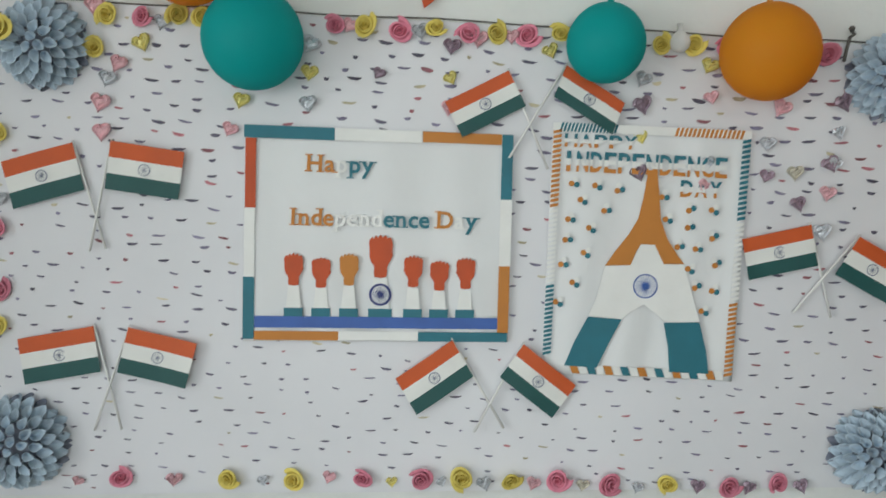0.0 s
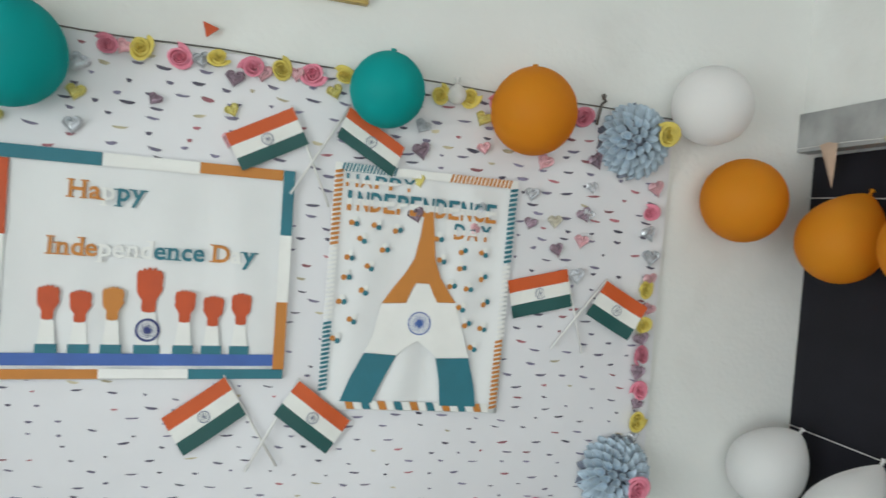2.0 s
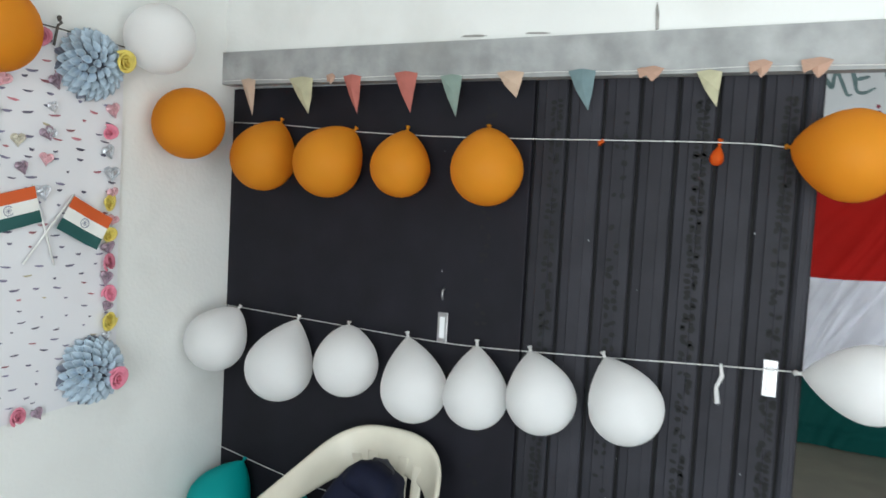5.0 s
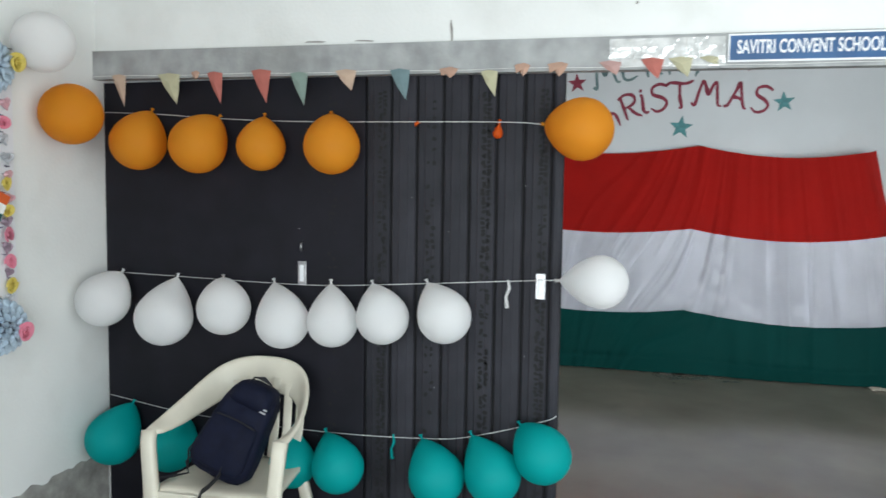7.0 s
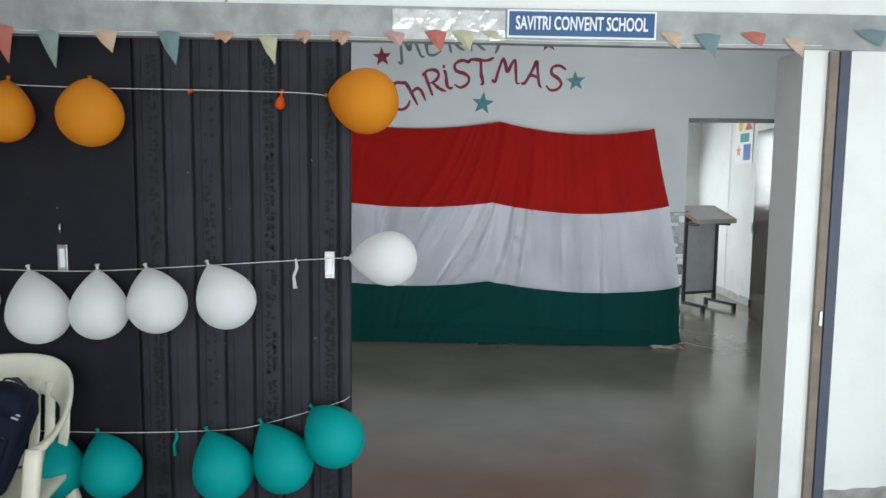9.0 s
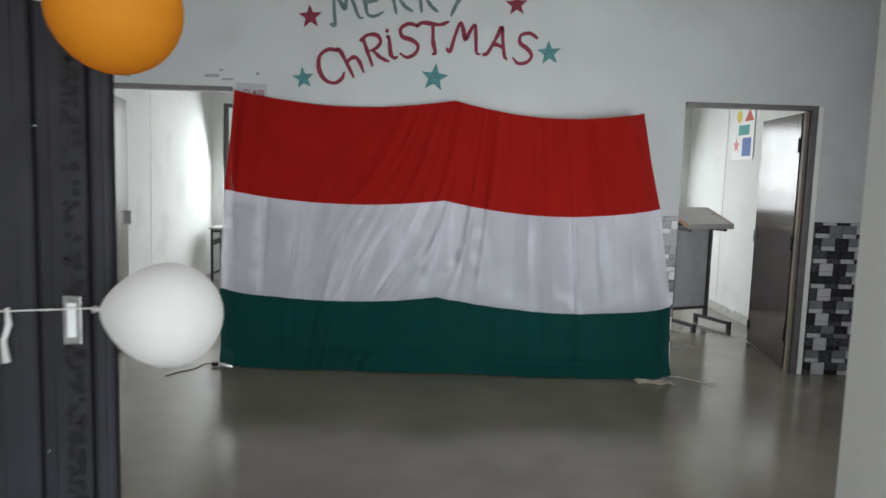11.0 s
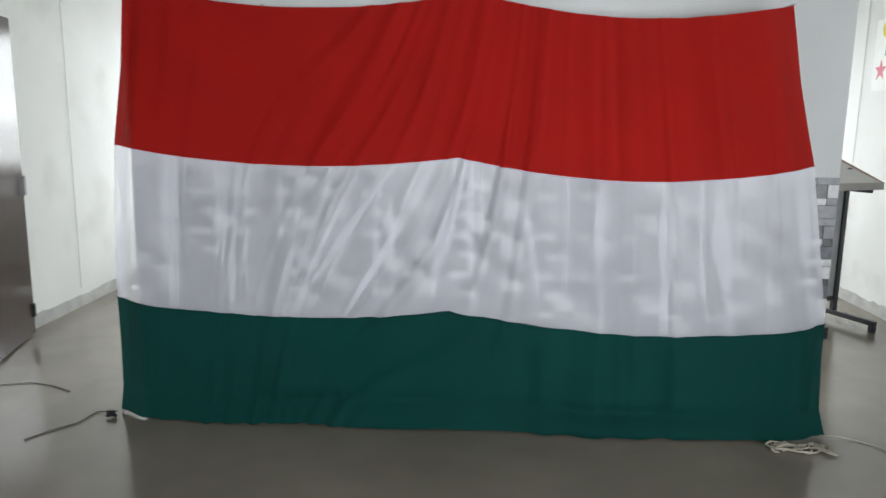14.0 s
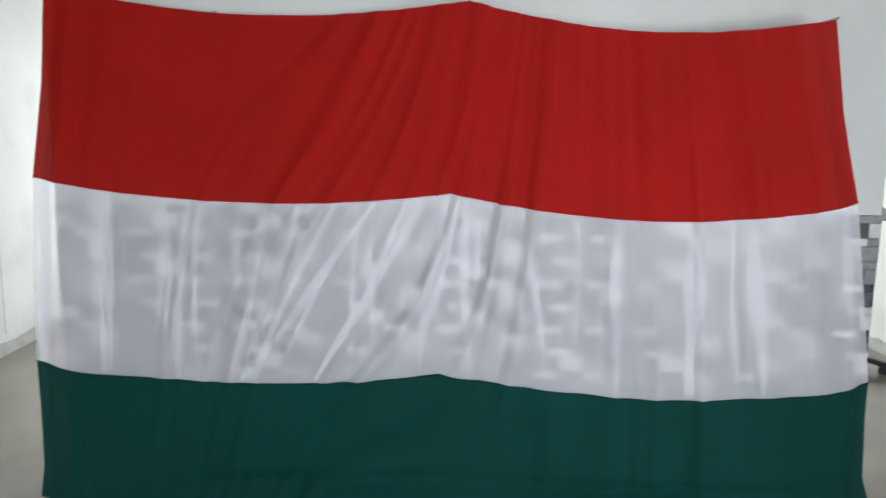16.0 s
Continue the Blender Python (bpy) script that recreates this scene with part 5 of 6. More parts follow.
# ---- hall: wall tiles, doors, lettering ----
def tile_run(name, y0, y1, top, seed, single):
    """Mosaic of slate, black and pale blocks up to shoulder height on the hall's end wall."""
    r = random.Random(seed)
    base = structure(name, box(bmesh.new(), B1 - 0.008, B1 - 0.0005, y0, y1, 0, top), GROUT, "black, grey and white mosaic tiles on the lower hall wall", "wall tiles")
    joined = [bmesh.new() for _ in TILE_MATS]
    shapes = {}
    z, row = 0.003, 0
    while z < top - 0.02:
        thin = row % 2 == 0
        h = min(0.036 if thin else 0.066, top - z)
        y = y0 + 0.002
        col = 0
        while y < y1 - 0.015:
            w_ = min(0.055 if col == 0 and (row // 2) % 2 else 0.11, y1 - y)
            col += 1
            if thin:
                k = r.choices((3, 2), (5, 1))[0] if (col + row // 2) % 2 else r.choices((0, 1, 2), (3, 3, 1))[0]
            else:
                k = r.choices((2, 3), (1, 2))[0] if (col + row) % 4 == 0 else r.choices((0, 1, 2), (3, 3, 2))[0]
            d = 0.010 + 0.004 * k / 3
            if single:
                key = (round(w_, 3), round(h, 3), k)
                if key not in shapes:
                    shapes[key] = mesh_from(box(bmesh.new(), -d, 0, 0.0015, w_ - 0.0015, 0.0015, h - 0.0015), "tile", TILE_MATS[k])
                part("tile", shapes[key], None, base, m=pose(B1 - 0.008, y, z))
            else:
                hexa(joined[k], [(B1 - 0.008 - d, y + 0.0015, z + 0.0015), (B1 - 0.008, y + 0.0015, z + 0.0015), (B1 - 0.008, y + w_ - 0.0015, z + 0.0015), (B1 - 0.008 - d, y + w_ - 0.0015, z + 0.0015)],
                     [(B1 - 0.008 - d, y + 0.0015, z + h - 0.0015), (B1 - 0.008, y + 0.0015, z + h - 0.0015), (B1 - 0.008, y + w_ - 0.0015, z + h - 0.0015), (B1 - 0.008 - d, y + w_ - 0.0015, z + h - 0.0015)])
            y += w_
        z += h
        row += 1
    for k, b in enumerate(joined):
        if single:
            b.free()
        else:
            part("tiles", b, TILE_MATS[k], base)["kind"] = "stuff"


def door_set(name, y0, y1, hinge_y, leaf_end):
    """Steel frame round the doorway and a leaf swung into the classroom."""
    d = thing(name, Matrix.Translation((B1, (y0 + y1) / 2, 0)), "open brown laminate door in a dark steel frame", "door")
    d["kind"] = "structure"
    h = (y1 - y0) / 2
    part("frame_head", box(bmesh.new(), -0.012, 0.10, -h, h, LINTEL - 0.035, LINTEL, 0.003), JAMB, d)
    far = 1 if hinge_y > (y0 + y1) / 2 else -1
    part("frame_post", box(bmesh.new(), -0.012, 0.10, far * h - 0.045 * (far > 0), far * h + 0.045 * (far < 0), 0, LINTEL - 0.035, 0.003), JAMB, d)
    part("frame_stop", box(bmesh.new(), 0.03, 0.075, far * (h - 0.058) - 0.012, far * (h - 0.058) + 0.012, 0, LINTEL - 0.04, 0.003), POST_BROWN, d)
    o = Vector((B1 + 0.11, hinge_y, 0))
    e = Vector((*leaf_end, 0))
    ang = math.degrees(math.atan2(e.y - o.y, e.x - o.x))
    ln = (e - o).length
    leaf = part("leaf", box(bmesh.new(), 0, ln, -0.016, 0.016, 0.012, LINTEL - 0.045, 0.003), DOOR_MAT, d, m=pose(0.11, hinge_y - (y0 + y1) / 2, 0, 0, 0, ang))
    s = -far
    part("door_handle", box(bmesh.new(), ln - 0.075, ln - 0.045, s * 0.017, s * 0.045, 0.98, 1.10, 0.005), STEEL, leaf)
    part("bolt", box(bmesh.new(), ln - 0.035, ln - 0.012, s * 0.016, s * 0.03, 0.13, 0.22, 0.003), DARK_METAL, leaf)
    for z in (0.25, 1.0, 1.8):
        part("hinge", tube(bmesh.new(), [(0.0, s * 0.022, z), (0.0, s * 0.022, z + 0.12)], 0.011, 8), DARK_METAL, leaf, smooth=True)


door_set("door_1", DL[0], DL[1], 1.70, (7.31, 1.945))
door_set("door_2", DR[0], DR[1], -3.91, (7.33, -4.06))
structure("trim_jamb_north", box(bmesh.new(), B1 - 0.014, B1 + 0.02, DL[1] + 0.002, DL[1] + 0.045, 0, LINTEL + 0.02, 0.003), WHITEWASH, "white plaster strip beside the door frame", "trim")
structure("trim_jamb_south", box(bmesh.new(), B1 - 0.014, B1 + 0.02, DR[0] - 0.042, DR[0] - 0.002, 0, LINTEL, 0.003), WHITEWASH, "white plaster strip beside the door frame", "trim")


def star(y, z, r, m, word, turn=0):
    pts = []
    for k in range(10):
        a = math.pi / 2 + k * math.pi / 5
        pts.append((math.cos(a) * (r if k % 2 == 0 else r * 0.42), math.sin(a) * (r if k % 2 == 0 else r * 0.42)))
    tagged(part("star", plate(bmesh.new(), pts, 0.002), m, m=facing_hall(B1 - 0.0025, y, z, turn)), word + " five-pointed star on the hall wall", "wall star", "stars on the hall wall")


star(0.097, 2.248, 0.087, WALL_TEAL, "teal", 8)
star(-0.922, 2.285, 0.112, WALL_TEAL, "teal", -6)
star(-1.808, 2.503, 0.098, WALL_TEAL, "teal", 5)
star(0.048, 2.715, 0.095, WALL_RED, "dark red", 4)
star(-1.54, 2.86, 0.09, WALL_RED, "dark red", 4)
# brush strokes of the painted letters, in shares of the letter's height
STROKES = {
    "C": [[(0.36, 0.38), (0.1, 0.5), (-0.2, 0.4), (-0.35, 0.05), (-0.28, -0.3), (-0.05, -0.48), (0.2, -0.42), (0.34, -0.26)]],
    "h": [[(-0.3, 0.5), (-0.2, 0.44), (-0.12, 0.1), (-0.02, -0.48)], [(-0.1, 0.02), (0.1, 0.12), (0.26, 0.02), (0.32, -0.42)]],
    "R": [[(-0.25, 0.46), (-0.2, 0.0), (-0.14, -0.5)], [(-0.36, 0.36), (-0.1, 0.5), (0.2, 0.44), (0.28, 0.22), (0.1, 0.05), (-0.16, 0.0)], [(-0.02, 0.0), (0.18, -0.28), (0.42, -0.46)]],
    "i": [[(-0.08, 0.24), (0.0, 0.2), (0.0, -0.3), (0.1, -0.44), (0.22, -0.4)], [(-0.08, 0.45), (0.02, 0.41)]],
    "S": [[(0.32, 0.4), (0.05, 0.5), (-0.22, 0.38), (-0.2, 0.14), (0.1, 0.0), (0.26, -0.18), (0.16, -0.4), (-0.1, -0.5), (-0.32, -0.36)]],
    "T": [[(-0.5, 0.36), (-0.3, 0.46), (0.2, 0.4), (0.5, 0.5)], [(0.0, 0.42), (0.0, -0.1), (0.06, -0.42), (-0.04, -0.5)]],
    "M": [[(-0.56, -0.36), (-0.42, -0.44), (-0.34, 0.0), (-0.22, 0.48), (-0.1, 0.3), (0.02, 0.0), (0.14, 0.3), (0.26, 0.48), (0.34, 0.1), (0.42, -0.36), (0.56, -0.4)]],
    "A": [[(-0.4, -0.46), (-0.24, -0.36), (-0.05, 0.2), (0.04, 0.5), (0.16, 0.1), (0.3, -0.34), (0.42, -0.46)], [(-0.2, -0.12), (0.02, -0.06), (0.24, -0.14)]],
    "E": [[(0.3, 0.42), (-0.1, 0.46), (-0.26, 0.3), (-0.24, 0.0), (-0.22, -0.36), (0.0, -0.46), (0.32, -0.36)], [(-0.24, 0.02), (0.2, 0.04)]],
    "Y": [[(-0.32, 0.48), (-0.2, 0.3), (0.0, 0.06)], [(0.36, 0.5), (0.1, 0.1), (-0.02, -0.2), (-0.1, -0.5)]],
}


def brushed_letter(ch, tall, material, parent, m):
    """A letter of flat paint strokes that swell and thin out."""
    ob = None
    for k, pts in enumerate(STROKES[ch]):
        line = soft_line([(x * tall, y * tall, 0) for x, y in pts], 5)
        bm = bmesh.new()
        rows = []
        for i, p in enumerate(line):
            d = (line[min(i + 1, len(line) - 1)] - line[max(i - 1, 0)]).normalized()
            f = i / (len(line) - 1)
            half = tall * (0.034 + 0.030 * math.sin(math.pi * min(1, 0.12 + f * 0.85)) + 0.008 * math.sin(f * 17 + k))
            side = Vector((-d.y, d.x, 0)) * half
            z = 0.0006 * k
            rows.append([bm.verts.new((*(p + side * e).xy, z + h)) for e, h in ((-1, 0), (1, 0), (1, 0.001), (-1, 0.001))])
        for a, b in zip(rows, rows[1:]):
            for j in range(4):
                bm.faces.new((a[j], a[(j + 1) % 4], b[(j + 1) % 4], b[j]))
        bm.faces.new(rows[0][::-1]), bm.faces.new(rows[-1])
        if ob is None:
            ob = part("letter", bm, material, parent, m=m)
        else:
            part("stroke", bm, material, ob)


for word, m, items in (("greeting_upper", WALL_SLATE, (("M", 0.04, 2.725, 0.24, 14), ("E", -0.17, 2.785, 0.24, 10), ("R", -0.37, 2.82, 0.24, 6), ("R", -0.57, 2.835, 0.24, 0), ("Y", -0.80, 2.82, 0.26, -8))),
                       ("greeting_lower", WALL_RED, (("C", 0.135, 2.275, 0.27, 20), ("h", -0.01, 2.315, 0.26, 18), ("R", -0.185, 2.415, 0.25, 14), ("i", -0.305, 2.465, 0.25, 8), ("S", -0.45, 2.50, 0.26, 6),
                                                     ("T", -0.63, 2.525, 0.26, 2), ("M", -0.87, 2.525, 0.25, -6), ("A", -1.115, 2.505, 0.25, -10), ("S", -1.325, 2.468, 0.25, -12)))):
    g = thing("wall_lettering", facing_hall(B1 - 0.003, 0, 0), "painted capital lettering in an arc on the hall wall", "lettering")
    for ch, y, z, size, turn in items:
        brushed_letter(ch, size * 0.97, m, g, pose(0.2533 - 1.0304 * y, 2.248 + (z - 2.18) * 0.98, 0, 0, 0, turn))
# class plate and framed chart
plate_ = thing("door_sign", facing_hall(B1 - 0.006, 0.50, 2.135, -2), "small white door plate with red capitals", "sign")
part("panel", box(bmesh.new(), -0.118, 0.118, -0.06, 0.06, -0.004, 0.002, 0.001), PANEL_GREY, plate_)
part("lettering", dressed(letters("CLASS", 0.06, 0.0008, 0.001), WALL_RED), None, plate_, m=pose(0.02, -0.012, 0.003))
chart = thing("framed_chart", facing_hall(B1 - 0.012, 2.28, 1.885), "framed chart of small pictures in a brown wooden frame", "picture")
for x0, x1, y0, y1 in ((-0.245, 0.245, -0.305, -0.275), (-0.245, 0.245, 0.275, 0.305), (-0.245, -0.215, -0.275, 0.275), (0.215, 0.245, -0.275, 0.275)):
    part("rail", box(bmesh.new(), x0, x1, y0, y1, -0.01, 0.012, 0.003), mat("chart_frame", (0.2, 0.155, 0.1), 0.5), chart)
part("print", box(bmesh.new(), -0.215, 0.215, -0.275, 0.275, -0.01, 0.002), mat("chart_print", (0.42, 0.40, 0.34), 0.5, 0, 0.3, 14), chart)
rng = random.Random(21)
for i in range(20):
    x, y = -0.165 + 0.11 * (i % 4), 0.22 - 0.11 * (i // 4)
    part("small_picture", box(bmesh.new(), x - 0.035, x + 0.035, y - 0.035, y + 0.03, 0.002, 0.004), rng.choice((PANEL_GREY, H_GREY, BEAM, DESK_TOP)), chart)

# ---- big cloth flag ----
CL = [((6.149, 0.622, 2.138), (6.124, -1.093, 2.110), (6.0, -2.53, 2.048)), ((6.060, 0.690, 1.372), (6.045, -1.027, 1.337), (5.968, -2.708, 1.324)),
      ((6.042, 0.722, 0.595), (6.045, -0.993, 0.584), (5.985, -2.848, 0.549)), ((5.99, 0.705, 0.012), (5.97, -0.985, 0.012), (5.94, -2.85, 0.012))]


def curve3(p, t):
    """Through three points, straight in the halves but eased."""
    a, b, c = (Vector(q) for q in p)
    return a.lerp(b, t * 2) if t < 0.5 else b.lerp(c, t * 2 - 1)


def cloth_at(u, v):
    """u along the flag 0 to 1, v from the top 0 to the floor 3."""
    k = min(2, int(v))
    f = v - k
    p = curve3(CL[k], u).lerp(curve3(CL[k + 1], u), f)
    half = (u * 2) % 1 if u < 1 else 1.0
    dip = ((0.085, 0.07, 0.062, 0.012)[k] * (1 - f) + (0.085, 0.07, 0.062, 0.012)[min(3, k + 1)] * f) * (1.0 if u < 0.5 else 1.0 + 0.3 * min(1, v))
    p.z -= dip * math.sin(math.pi * half) ** 0.9
    soft = min(1, v * 1.6 + 0.25)
    w1 = noise.noise((u * 9 + 0.2 * v, v * 0.22, 1.5))
    w2 = noise.noise(((u + 0.10 * (v - 1.2) * math.exp(-((u - 0.36) / 0.14) ** 2)) * 34, v * 0.35, 7.1))
    w3 = max(0, noise.noise(((u + 0.13 * (v - 1.2) * math.exp(-((u - 0.36) / 0.16) ** 2)) * 62, v * 0.3, 3.3)) - 0.12)
    away = 0.028 * w1 * soft + (0.013 if 1 <= v <= 2 else 0.013 + 0.011 * min(1, 4 * abs(v - 1 - (v > 1.5)))) * w2 + 0.045 * w3 * (0.4 + math.exp(-((v - 1.4) / 0.7) ** 2))
    p.x -= away + 0.03 * math.sin(math.pi * u) * soft
    deep = min(1, max(0, v - 1.7) * 1.6)             # the green band curls back at its sides
    zone = 0.03 + 0.06 * deep
    edge = max(0, 1 - u / zone) + max(0, 1 - (1 - u) / zone)
    p.x += (0.045 + 0.02 * deep) * edge ** (1 + deep) * min(1, v * 2)
    p.x -= 0.042 * deep * noise.noise(((u - 0.5) * 13 / (0.6 + 0.4 * v), v * 0.7, 5.7)) * min(1, 8 * u * (1 - u))
    p.x += (0.012 + 0.02 * noise.noise((u * 5, 0.3, 8.8))) * math.exp(-((v - 2.8 - 0.06 * noise.noise((u * 4, 2.2, 1.1))) / 0.06) ** 2) * min(1, 12 * u * (1 - u))   # crease above the hem
    if v > 2.8:
        p.x -= (v - 2.8) * 0.35 * (0.5 + 0.5 * abs(math.sin(u * 11)))
        p.z = max(p.z, 0.008)
    return p


flag = thing("cloth_flag", Matrix.Translation((6.05, -1.0, 0)), "large tricolour cloth flag, red, sheer white and green, reaching the floor", "flag")
NU = 260
for name, m, v0, v1, rows_, word in (("red_band", C_RED, 0, 1, 36, "red cloth band"), ("white_band", C_WHITE, 1, 2, 40, "sheer creased white cloth band"), ("green_band", C_GREEN, 2, 3, 34, "dark green cloth band")):
    bm = bmesh.new()
    g = [[bm.verts.new(cloth_at(i / NU, v0 + (v1 - v0) * min(j / rows_, 0.99999)) - Vector((6.05, -1.0, 0))) for j in range(rows_ + 1)] for i in range(NU + 1)]
    for a, b in zip(g, g[1:]):
        for j in range(rows_):
            bm.faces.new((a[j], b[j], b[j + 1], a[j + 1]))
    part(name, bm, m, flag, word, smooth=True)
rng = random.Random(17)
folds = [(0.465, -0.115, 0.012), (0.452, -0.10, 0.006), (0.415, -0.16, 0.012), (0.40, -0.11, 0.007), (0.36, -0.09, 0.008), (0.32, -0.06, 0.009), (0.285, -0.04, 0.008),
         (0.492, -0.015, 0.013), (0.505, -0.02, 0.006), (0.515, 0.02, 0.010), (0.53, 0.028, 0.005), (0.59, 0.03, 0.007), (0.65, 0.01, 0.005), (0.788, 0.0, 0.020), (0.838, 0.002, 0.006),
         (0.866, 0.0, 0.018), (0.972, 0.01, 0.016), (0.012, 0.004, 0.022), (0.088, 0.0, 0.008), (0.10, 0.004, 0.005), (0.16, 0.01, 0.007), (0.185, -0.003, 0.011), (0.197, 0.008, 0.006)]
folds += [(rng.uniform(0.05, 0.74), rng.uniform(-0.02, 0.01), rng.uniform(0.004, 0.007)) for _ in range(9)]
for u, drift, wide in folds:
    # each pleat is the band's own cloth folded double on itself
    bm = bmesh.new()
    prev = None
    long = rng.uniform(0.55, 0.97) if wide < 0.008 else 0.97
    for s in range(25):
        f = 0.01 + long * s / 24
        uu = u + drift * f + 0.0035 * math.sin(f * 5 + u * 40)
        half = wide * (0.35 + 0.65 * math.sin(math.pi * min(1, f / long * 0.9 + 0.08))) / 1.7 * (0.8 + 0.3 * math.sin(f * 9 + u * 70))
        row = []
        for e, lift in ((-1, 0.0012), (0, 0.0018), (1, 0.0012)):
            q = cloth_at(min(0.9995, max(0.0005, uu + half * e)), 1 + min(f, 0.995)) - Vector((6.05, -1.0, 0))
            q.x -= lift
            row.append(bm.verts.new(q))
        if prev:
            for a in (0, 1):
                bm.faces.new((prev[a], row[a], row[a + 1], prev[a + 1]))
        prev = row
    part("pleat", bm, C_WHITE, flag, "doubled fold of sheer white cloth", smooth=True)
for v in (1, 2):
    bm = bmesh.new()
    tube(bm, [cloth_at(i / 90, v - 0.0001) - Vector((6.055, -1.0, 0)) for i in range(91)], 0.0028, 5)
    part("seam", bm, C_WHITE if v == 1 else C_GREEN, flag, smooth=True)
for u in (0.0, 0.5, 1.0):
    q = cloth_at(u, 0) - Vector((6.05, -1.0, 0))
    part("nail", tube(bmesh.new(), [q + Vector((-0.02, 0, 0.004)), q + Vector((0.10, 0, 0.004))], 0.004, 6), STEEL, flag)


def rope_thing(pts, r, m, label, name="rope"):
    bm = bmesh.new()
    tube(bm, pts, r, 6)
    return tagged(part(name, bm, m, smooth=True), label, "rope")


rng = random.Random(31)
ROPE = mat("cotton_rope", (0.5, 0.46, 0.38), 0.9, 0, 0.2, 80, 0.4, 300)
coil = []
for i in range(90):
    a = i * 0.42
    coil.append((5.80 + 0.045 * math.sin(a * 1.3 + 1) + 0.02 * math.sin(i * 0.9), -2.665 + 0.13 * math.sin(a * 0.55) + 0.02 * math.cos(i * 1.3), 0.006 + 0.012 * abs(math.sin(a))))
rope_thing(coil, 0.0042, ROPE, "tangled heap of pale cotton rope at the flag's corner")
rope_thing([(5.93, -2.82, 0.02), (5.9, -2.88, 0.03), (5.93, -2.97, 0.006), (5.87, -3.04, 0.005), (5.79, -3.10, 0.008), (5.77, -3.07, 0.012), (5.80, -3.11, 0.018), (5.76, -3.14, 0.006)], 0.0035, ROPE, "loose pale rope end with a knot on the floor")
rope_thing([(5.98, 0.70, 0.02), (5.99, 0.74, 0.012), (6.0, 0.82, 0.005), (5.86, 0.84, 0.005), (5.76, 0.93, 0.005), (5.65, 0.99, 0.005)], 0.0035, CORD, "dark cord lying on the floor by the flag")
rope_thing([(5.945, 0.69, 0.012), (5.93, 0.72, 0.02), (5.95, 0.74, 0.026), (5.965, 0.71, 0.02), (5.945, 0.70, 0.03), (5.93, 0.735, 0.012)], 0.009, BAG_TRIM, "black cord knotted round the flag's lower corner", "knot")
rope_thing([(6.264, 1.11, 0.004), (6.34, 1.25, 0.004), (6.38, 1.4, 0.004), (6.34, 1.51, 0.005), (6.283, 1.59, 0.01)], 0.003, CORD, "dark wire curled on the floor of the doorway")
rope_thing([(6.283, 1.59, 0.01), (6.268, 1.605, 0.024), (6.278, 1.575, 0.03), (6.293, 1.595, 0.016), (6.283, 1.58, 0.008)], 0.008, CORD, "dark scrap knotted on the floor of the doorway", "scrap")

# ---- classroom seen through the doorways ----
# local x points to the low side of its top, y along the stand
desk = thing("lecture_stand", pose(8.08, -3.72, 0, 0, 0, DESK_TURN), "grey lecture stand with slanted top on a dark steel frame", "lectern")
bm = bmesh.new()
hexa(bm, [(-0.16, -0.30, 1.225), (0.25, -0.30, 1.068), (0.25, 0.30, 1.068), (-0.16, 0.30, 1.225)], [(-0.16, -0.30, 1.252), (0.25, -0.30, 1.095), (0.25, 0.30, 1.095), (-0.16, 0.30, 1.252)])
part("top", bm, DESK_TOP, desk)
for e in (-1, 1):
    y0, y1 = sorted((e * 0.301, e * 0.312))
    part("wood_edge", hexa(bmesh.new(), [(-0.15, y0, 1.215), (0.25, y0, 1.062), (0.25, y1, 1.062), (-0.15, y1, 1.215)], [(-0.15, y0, 1.255), (0.25, y0, 1.102), (0.25, y1, 1.102), (-0.15, y1, 1.255)]), DESK_EDGE, desk, "reddish wood edge")
part("ledge", box(bmesh.new(), 0.251, 0.265, -0.30, 0.30, 1.05, 1.105, 0.002), DESK_TOP, desk)
for y in (-0.24, 0.24):
    part("post", box(bmesh.new(), -0.02, 0.02, y - 0.02, y + 0.02, 0.08, 1.19, 0.003), DARK_METAL, desk)
    foot = part("foot", box(bmesh.new(), -0.15, 0.37, y - 0.022, y + 0.022, 0.05, 0.085, 0.004), DARK_METAL, desk)
    for x in (-0.13, 0.35):
        part("caster", box(bmesh.new(), x - 0.022, x + 0.022, y - 0.02, y + 0.02, 0.0, 0.051, 0.006), DARK_METAL, foot)
    part("bracket", box(bmesh.new(), 0.02, 0.22, y - 0.012, y + 0.012, 1.02, 1.05, 0.003), DARK_METAL, desk)
part("modesty_panel", box(bmesh.new(), -0.006, 0.006, -0.218, 0.218, 0.2, 1.06, 0.002), PANEL_GREY, desk)
for z in (0.165, 1.065):
    part("cross_rail", box(bmesh.new(), -0.016, 0.016, -0.22, 0.22, z, z + 0.032, 0.003), DARK_METAL, desk)
bench = thing("school_table", Matrix.Translation((9.77, 1.46, 0)), "pale-topped school table on a dark steel frame by the classroom window", "table")
part("tabletop", box(bmesh.new(), -0.24, 0.24, -0.41, 0.385, 0.742, 0.762, 0.003), DESK_TOP, bench)
for x in (-0.2, 0.2):
    for y in (-0.37, 0.35):
        part("leg", box(bmesh.new(), x - 0.014, x + 0.014, y - 0.014, y + 0.014, 0, 0.741, 0.002), DARK_METAL, bench)
    part("long_rail", box(bmesh.new(), x - 0.01, x + 0.01, -0.355, 0.335, 0.70, 0.735, 0.002), DARK_METAL, bench)
for y in (-0.37, 0.35):
    part("side_rail", box(bmesh.new(), -0.185, 0.185, y - 0.012, y + 0.012, 0.53, 0.60, 0.003), DARK_METAL, bench)
    part("foot_rail", box(bmesh.new(), -0.185, 0.185, y - 0.01, y + 0.01, 0.16, 0.185, 0.003), DARK_METAL, bench)
